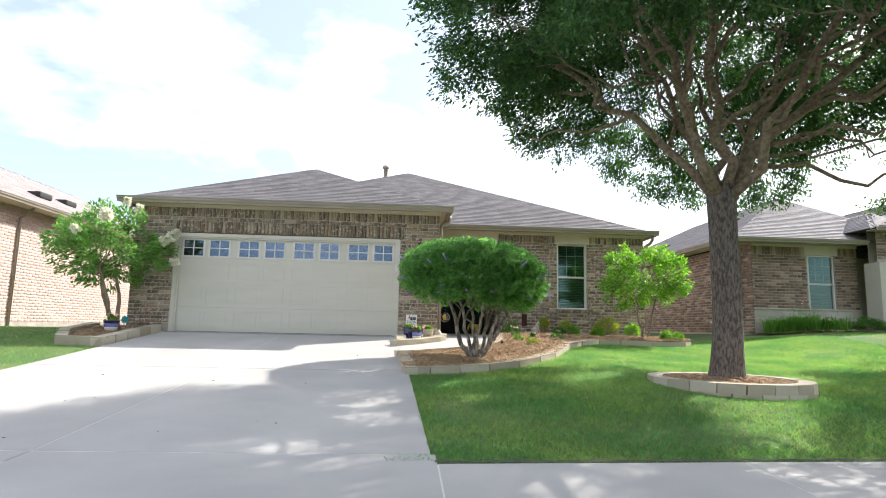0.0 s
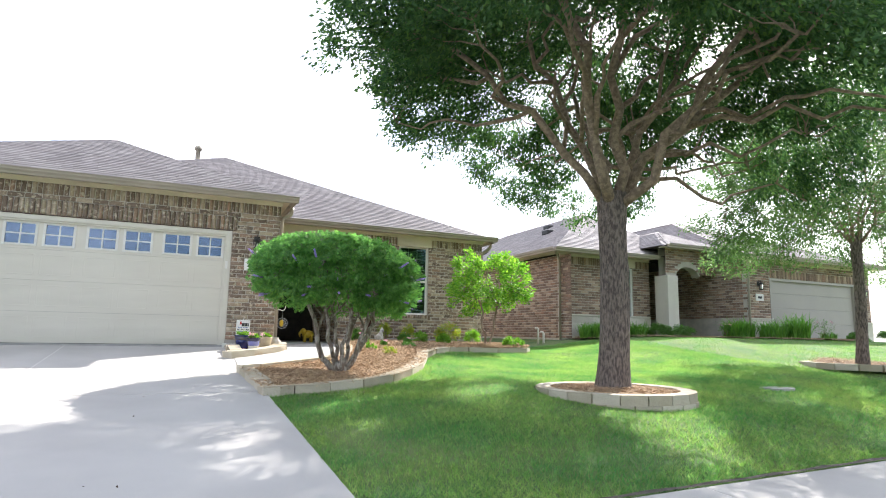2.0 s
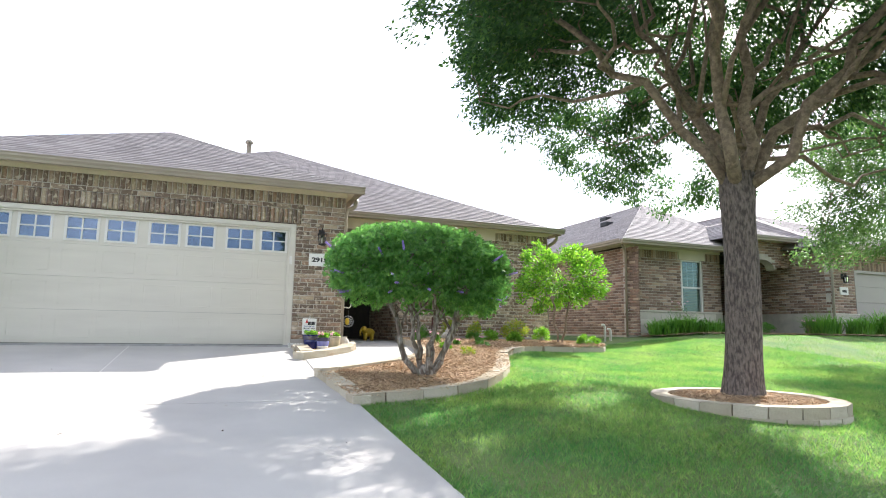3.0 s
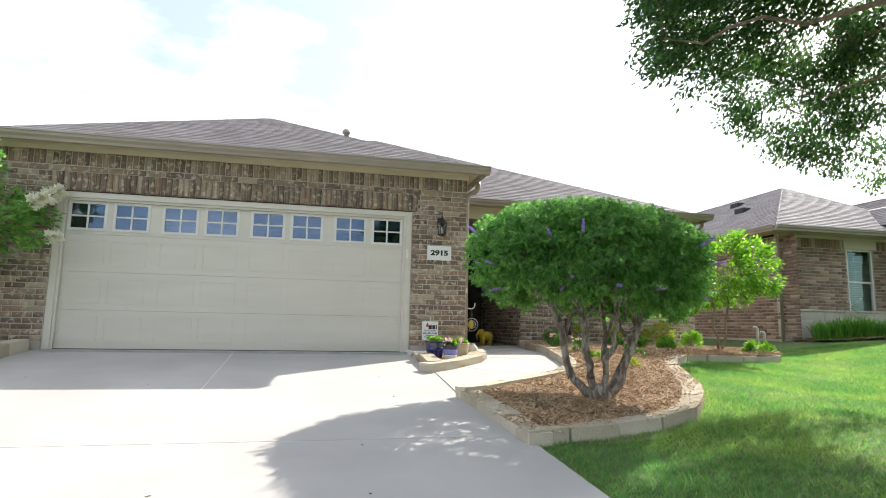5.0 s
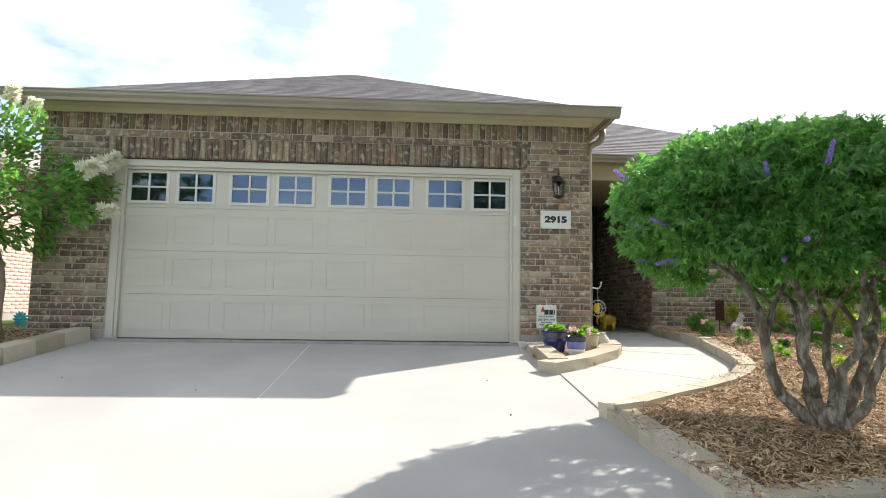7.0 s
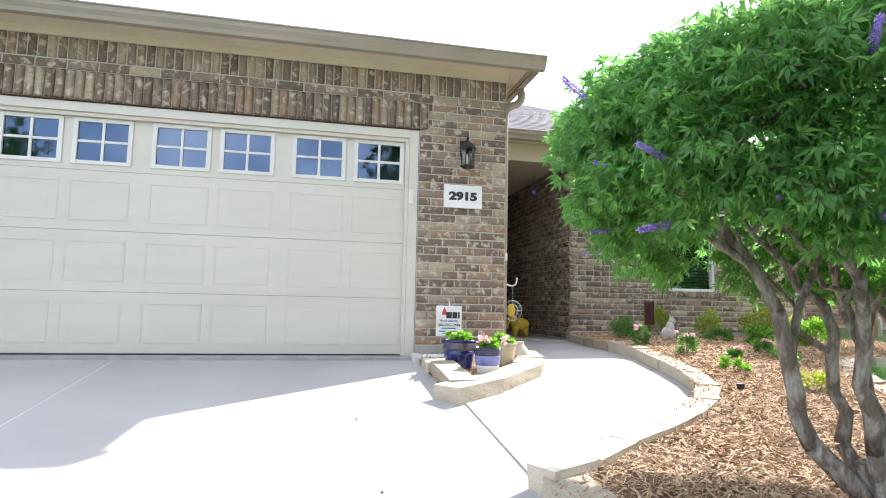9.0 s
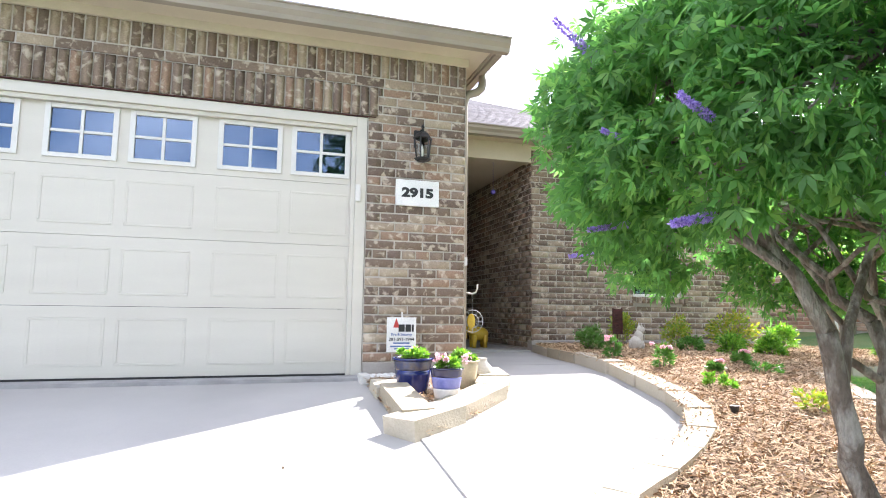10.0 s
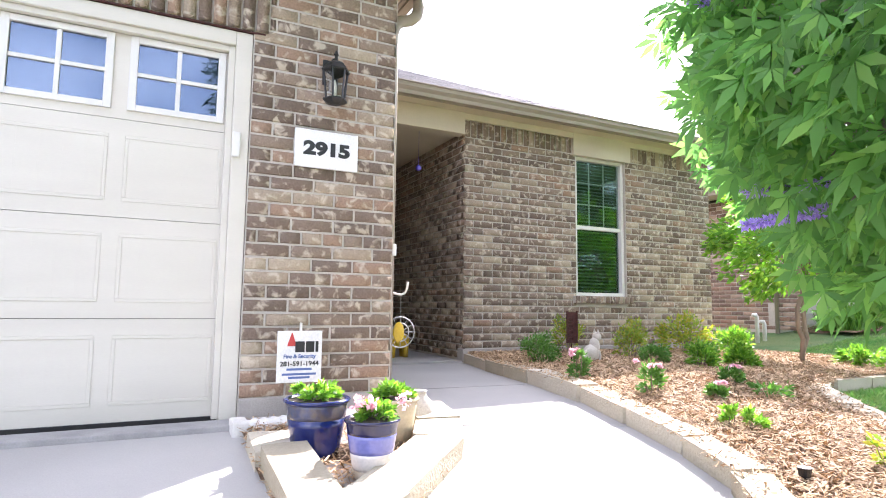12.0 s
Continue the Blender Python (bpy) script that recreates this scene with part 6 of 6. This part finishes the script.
pot(-3.20, -1.12, 0.0, 0.15, 0.2, [(0, 0.38, M_GLAZE_W), (0.38, 0.72, M_GLAZE_L), (0.72, 1.0, M_GLAZE_N)], "blue and white banded pot under the crape myrtle", 0.1, 204)
bm = bmesh.new()
lathe(bm, [(0.05, 0.0), (0.085, 0.03), (0.095, 0.08), (0.08, 0.14), (0.05, 0.17), (0.045, 0.19), (0.052, 0.2)], 20, (3.42, -0.46, -0.03))
tagged(part("stone_jar", bm, M_CATSTONE, smooth=True), "small grey stone jar behind the pots", "jar")

# drain pipe from the downspout
dr = empty("drain_pipe", (2.6, -0.17, 0.0), "white corrugated drain pipe along the brick pier", "drain pipe")
part("drain_outlet", boxes((2.475, 2.555, -0.32, -0.16, -0.09, 0.042), bev=0.012), M_PIPE, dr, "white plastic drain outlet")
bm = bmesh.new()
pts, rad_ = [], []
for i in range(61):
    pts.append((2.54 + 0.75 * i / 60, -0.235 + 0.07 * (i / 60), -0.018 + 0.02 * (i / 60)))
    rad_.append(0.05 + 0.006 * (i % 4 < 2))
tube(bm, pts, rad_, 16)
part("corrugated_hose", bm, M_PIPE, dr, smooth=True)

# ---- porch things ----
hk = empty("plant_hook", (WX, 0.33, 0.72), "white metal wall hook with a hanging wire spinner", "garden hook")
HX, HY = 3.63, 0.33
part("wall_plate", boxes((WX + 0.001, WX + 0.012, HY - 0.015, HY + 0.015, 0.66, 0.80), bev=0.003), M_PIPE, hk)
bm = bmesh.new()
tube(bm, [(WX + 0.01, HY, 0.76), (WX + 0.05, HY, 0.745), (WX + 0.10, HY, 0.725), (HX - 0.03, HY, 0.712), (HX, HY, 0.708), (HX + 0.03, HY, 0.722), (HX + 0.045, HY, 0.755), (HX + 0.047, HY, 0.80)], 0.008, 8)
part("rod", bm, M_PIPE, hk, smooth=True)
bm = bmesh.new()
tube(bm, [(HX, HY, 0.71), (HX, HY, 0.56)], 0.0015, 4)
part("cord", bm, M_WIRE, hk)
for k in range(2):
    bm = bmesh.new()
    tube(bm, [(HX + 0.105 * math.cos(a) * (1 if k == 0 else 0.6), HY, 0.45 + 0.105 * math.sin(a) * (1 if k == 0 else 0.6)) for a in np.linspace(0, 2 * math.pi, 25)], 0.004, 6)
    part("spinner_ring", bm, M_WIRE, hk)
bm = bmesh.new()
for k in range(12):
    a = k * math.pi / 6
    tube(bm, [(HX + 0.03 * math.cos(a), HY, 0.45 + 0.03 * math.sin(a)), (HX + 0.105 * math.cos(a), HY, 0.45 + 0.105 * math.sin(a))], 0.0025, 5)
part("spinner_spokes", bm, M_WIRE, hk)["kind"] = "stuff"
bm = bmesh.new()
bmesh.ops.create_uvsphere(bm, u_segments=14, v_segments=10, radius=0.07, matrix=Matrix.Translation((HX - 0.015, HY - 0.005, 0.45)) @ Matrix.Diagonal((0.6, 0.15, 1.0, 1)))
part("spinner_disc", bm, M_YELLOW, hk, "yellow spinner vane", smooth=True)
bm = bmesh.new()
bmesh.ops.create_uvsphere(bm, u_segments=18, v_segments=12, radius=0.16, matrix=Matrix.Translation((4.68, 3.0, 0.27)) @ Matrix.Diagonal((1.15, 0.8, 0.75, 1)))
for dx, dy in ((-0.1, -0.07), (0.1, -0.07), (-0.1, 0.07), (0.1, 0.07)):
    tube(bm, [(4.68 + dx, 3.0 + dy, 0.03), (4.68 + dx, 3.0 + dy, 0.25)], [0.035, 0.05], 10)
bmesh.ops.create_uvsphere(bm, u_segments=14, v_segments=10, radius=0.09, matrix=Matrix.Translation((4.52, 2.94, 0.36)))
tube(bm, [(4.45, 2.92, 0.36), (4.40, 2.9, 0.28), (4.41, 2.89, 0.18)], [0.035, 0.026, 0.018], 8)
bmesh.ops.scale(bm, vec=(0.82, 0.82, 0.82), space=Matrix.Translation((-4.68, -3.0, -0.03)), verts=bm.verts)
tagged(part("animal_statue", bm, M_YELLOW, smooth=True), "yellow ceramic animal stool on the porch floor", "statue")
bm = bmesh.new()
bmesh.ops.create_uvsphere(bm, u_segments=14, v_segments=10, radius=0.035, matrix=Matrix.Translation((4.74, 2.6, 2.22)))
tube(bm, [(4.74, 2.6, 2.25), (4.74, 2.6, 2.66)], 0.002, 4)
tagged(part("hanging_ball", bm, M_PURPLEBALL, smooth=True), "small violet glass ball hanging in the porch", "ornament")

# ---- garden things ----
gs = empty("garden_stake_sign", (5.620, 0.970, 0.06), "rusty pierced metal garden sign on a stake", "garden sign")
bm = bmesh.new()
for zz in np.arange(0.30, 0.60, 0.06):
    box(bm, 5.570, 5.700, 0.965, 0.972, zz, zz + 0.012)
    if zz < 0.53:
        tube(bm, [(5.595 + 0.03 * math.cos(a) + (0.05 if int(zz * 100) % 2 else 0.02), 0.968, zz + 0.036 + 0.02 * math.sin(a)) for a in np.linspace(0, 2 * math.pi, 13)], 0.005, 5)
box(bm, 5.570, 5.585, 0.963, 0.974, 0.30, 0.60)
box(bm, 5.685, 5.700, 0.963, 0.974, 0.30, 0.60)
box(bm, 5.582, 5.688, 0.975, 0.978, 0.31, 0.59)
part("panel", bm, M_RUST, gs)
bm = bmesh.new()
tube(bm, [(5.635, 0.980, 0.0), (5.635, 0.980, 0.31)], 0.006, 6)
part("stake", bm, M_RUST, gs)

# seated cat of cast stone on a small slab
bm = bmesh.new()
cx, cy, cz = 5.95, 1.05, 0.05
box(bm, cx - 0.10, cx + 0.10, cy - 0.07, cy + 0.07, cz, cz + 0.06)
for (dx, dy, dz, rx_, ry_, rz_) in ((-0.02, 0, 0.14, 0.085, 0.065, 0.09), (0.02, 0, 0.21, 0.055, 0.05, 0.09), (0.05, 0, 0.30, 0.048, 0.043, 0.045), (0.055, 0, 0.12, 0.03, 0.05, 0.07)):
    bmesh.ops.create_uvsphere(bm, u_segments=14, v_segments=10, radius=1.0, matrix=Matrix.Translation((cx + dx, cy + dy, cz + dz)) @ Matrix.Diagonal((rx_, ry_, rz_, 1)))
for s_ in (-1, 1):
    bmesh.ops.create_cone(bm, segments=8, radius1=0.018, radius2=0.002, depth=0.045, matrix=Matrix.Translation((cx + 0.045, cy + s_ * 0.025, cz + 0.355)))
tube(bm, [(cx - 0.09, cy, cz + 0.09), (cx - 0.12, cy - 0.02, cz + 0.12), (cx - 0.11, cy - 0.03, cz + 0.18)], [0.016, 0.014, 0.008], 8)
tagged(part("cat_statue", bm, M_CATSTONE, smooth=True), "pale cast stone seated cat in the flower bed", "statue")

# white pipes by the neighbouring wall
for x in (11.85, 12.05):
    bm = bmesh.new()
    tube(bm, [(x, 3.5, -0.1), (x, 3.5, 0.50 - 0.12 * (x > 12.0)), (x - 0.03, 3.5, 0.54 - 0.12 * (x > 12.0)), (x - 0.10, 3.5, 0.54 - 0.12 * (x > 12.0))], 0.035, 12)
    tagged(part("vent_pipe", bm, M_PIPE, smooth=True), "white plastic vent pipe standing in the lawn", "pipe", group="pipes by the neighbouring wall")

# teal metal flower by the garage corner
tf = empty("metal_flower", (-3.36, -0.22, 0.0), "teal painted metal flower on a stake", "garden ornament")
bm = bmesh.new()
tube(bm, [(-3.36, -0.22, 0.05), (-3.36, -0.22, 0.22)], 0.004, 6)
part("stake", bm, M_TEAL, tf)
for ring_r, n_, yy in ((0.062, 14, -0.235), (0.04, 10, -0.245)):
    for k in range(n_):
        a = 2 * math.pi * k / n_
        bm = bmesh.new()
        bmesh.ops.create_uvsphere(bm, u_segments=8, v_segments=5, radius=1.0, matrix=Matrix.Translation((-3.36 + ring_r * math.cos(a), yy, 0.23 + ring_r * math.sin(a)))
                                  @ Matrix.Rotation(-a, 4, "Y") @ Matrix.Diagonal((0.03, 0.006, 0.013, 1)))
        part("petal", bm, M_TEAL, tf)
bm = bmesh.new()
bmesh.ops.create_uvsphere(bm, u_segments=10, v_segments=6, radius=0.02, matrix=Matrix.Translation((-3.36, -0.25, 0.23)))
part("flower_centre", bm, M_TEAL, tf)

# low garden spotlight at the bed edge
sp = empty("garden_spotlight", (4.62, -1.83, -0.12), "small black garden spotlight in the mulch", "garden light")
part("housing", lathe(bmesh.new(), [(0.012, 0.05), (0.022, 0.06), (0.028, 0.09), (0.03, 0.098), (0.018, 0.096)], 14, (4.62, -1.83, -0.13)), M_IRON, sp)
bm = bmesh.new()
tube(bm, [(4.62, -1.83, -0.18), (4.62, -1.83, -0.08)], 0.008, 6)
part("spike", bm, M_IRON, sp)
# small dark ring of stones round the far tree
r2 = empty("tree_ring", (14.4, -4.45, gz(14.4, -4.45)), "low flat stone ring round the young oak", "garden edging")
for i in range(18):
    a = 2 * math.pi * i / 18
    s = new("stone", STONES[i % 5])
    s.parent = r2
    s.location = (1.1 * math.cos(a), 0.95 * math.sin(a), 0.02)
    s.rotation_euler = (0, 0, a + math.pi / 2)
    s.scale = (0.36, 0.18, 0.12)
mulch("mulch_far_ring", [(14.4 + 1.05 * math.cos(2 * math.pi * i / 20), -4.45 + 0.9 * math.sin(2 * math.pi * i / 20)) for i in range(20)],
      lambda x, y: ground(x, y) + 0.04, 2500, "bark mulch round the young oak", 6)


# ---- meter box lid in the lawn ----
bm = bmesh.new()
lid_z = gz(10.0, -5.8) - 0.02
bmesh.ops.create_cone(bm, cap_ends=True, segments=32, radius1=0.26, radius2=0.25, depth=0.05, matrix=Matrix.Translation((10.0, -5.8, lid_z)) @ Matrix.Diagonal((1.15, 0.8, 1, 1)))
meter = tagged(part("meter_box", bm, M_CONC3), "grey oval meter box lid sunk in the lawn", "utility box")


# ---- grass ----
def grass(name, area, count, seed, label, h=0.045):
    r = np.random.default_rng(seed)
    x0, x1, y0, y1 = area
    px, py = r.uniform(x0, x1, count), r.uniform(y0, y1, count)
    k = ~(inside(px, py, [(a * 1.0, b) for a, b in DRIVE]) | inside(px, py, BED) | inside(px, py, LEFTBED) | inside(px, py, [(2.4, -3.2), (2.4, 0.2), (3.4, 5), (5.4, 5), (5.4, 1), (5.0, -1.5)]))
    k &= ((px - TREE[0]) ** 2 + (py - TREE[1]) ** 2) > 1.02 ** 2
    k &= py > -8.525 + 0.05 * np.maximum(0, px - 2.8)
    px, py = px[k], py[k]
    n = len(px)
    pz = ground(px, py) - 0.025
    a = r.uniform(0, 2 * np.pi, n)
    H = h * r.uniform(0.5, 1.25, n)
    W = r.uniform(0.0025, 0.005, n)
    lean = r.uniform(0.3, 1.5, n) * H
    a2 = r.uniform(0, 2 * np.pi, n)
    b = np.stack([px, py, pz], -1)
    s = np.stack([np.cos(a), np.sin(a), np.zeros(n)], -1) * W[:, None]
    tip = b + np.stack([np.cos(a2) * lean, np.sin(a2) * lean, H], -1)
    V = np.stack([b - s, b + s, tip], 1).reshape(-1, 3)
    ob = tagged(link_mesh(name, mesh_np(name, V, np.arange(3 * n).reshape(-1, 3), 3), M_GRASS), label, "grass", kind="stuff")


grass("grass", (2.6, 13.0, -8.62, 2.4), 470000, 7, "short mown green lawn grass")
grass("grass", (13.0, 23.0, -8.0, 2.6), 85000, 8, "short mown green lawn grass before the neighbouring house", 0.042)
grass("grass", (-8.0, -2.7, -8.4, 2.0), 60000, 9, "short mown green lawn grass beside the driveway", 0.042)


# ---- fallen leaves on the paving ----
lr = np.random.default_rng(77)
lx, ly = lr.uniform(-2.5, 2.5, 20), lr.uniform(-8.0, -0.6, 20)
lp = np.stack([lx, ly, ground(lx, ly) + 0.004], -1)
ld = np.stack([lr.normal(0, 1, 20), lr.normal(0, 1, 20), lr.normal(0, 0.12, 20)], -1)
M_DRY = leaf_mat("dry_leaf", [(0.12, 0.08, 0.05), (0.2, 0.14, 0.08), (0.08, 0.06, 0.045)], 0.1, 0.8)
tagged(link_mesh("fallen_leaves", leaf_mesh("fallen_leaves", lp, ld, lr.uniform(0.015, 0.04, 20), lr.uniform(0.008, 0.02, 20), lr), M_DRY),
       "few dry brown leaves lying on the driveway", "leaves", kind="stuff")
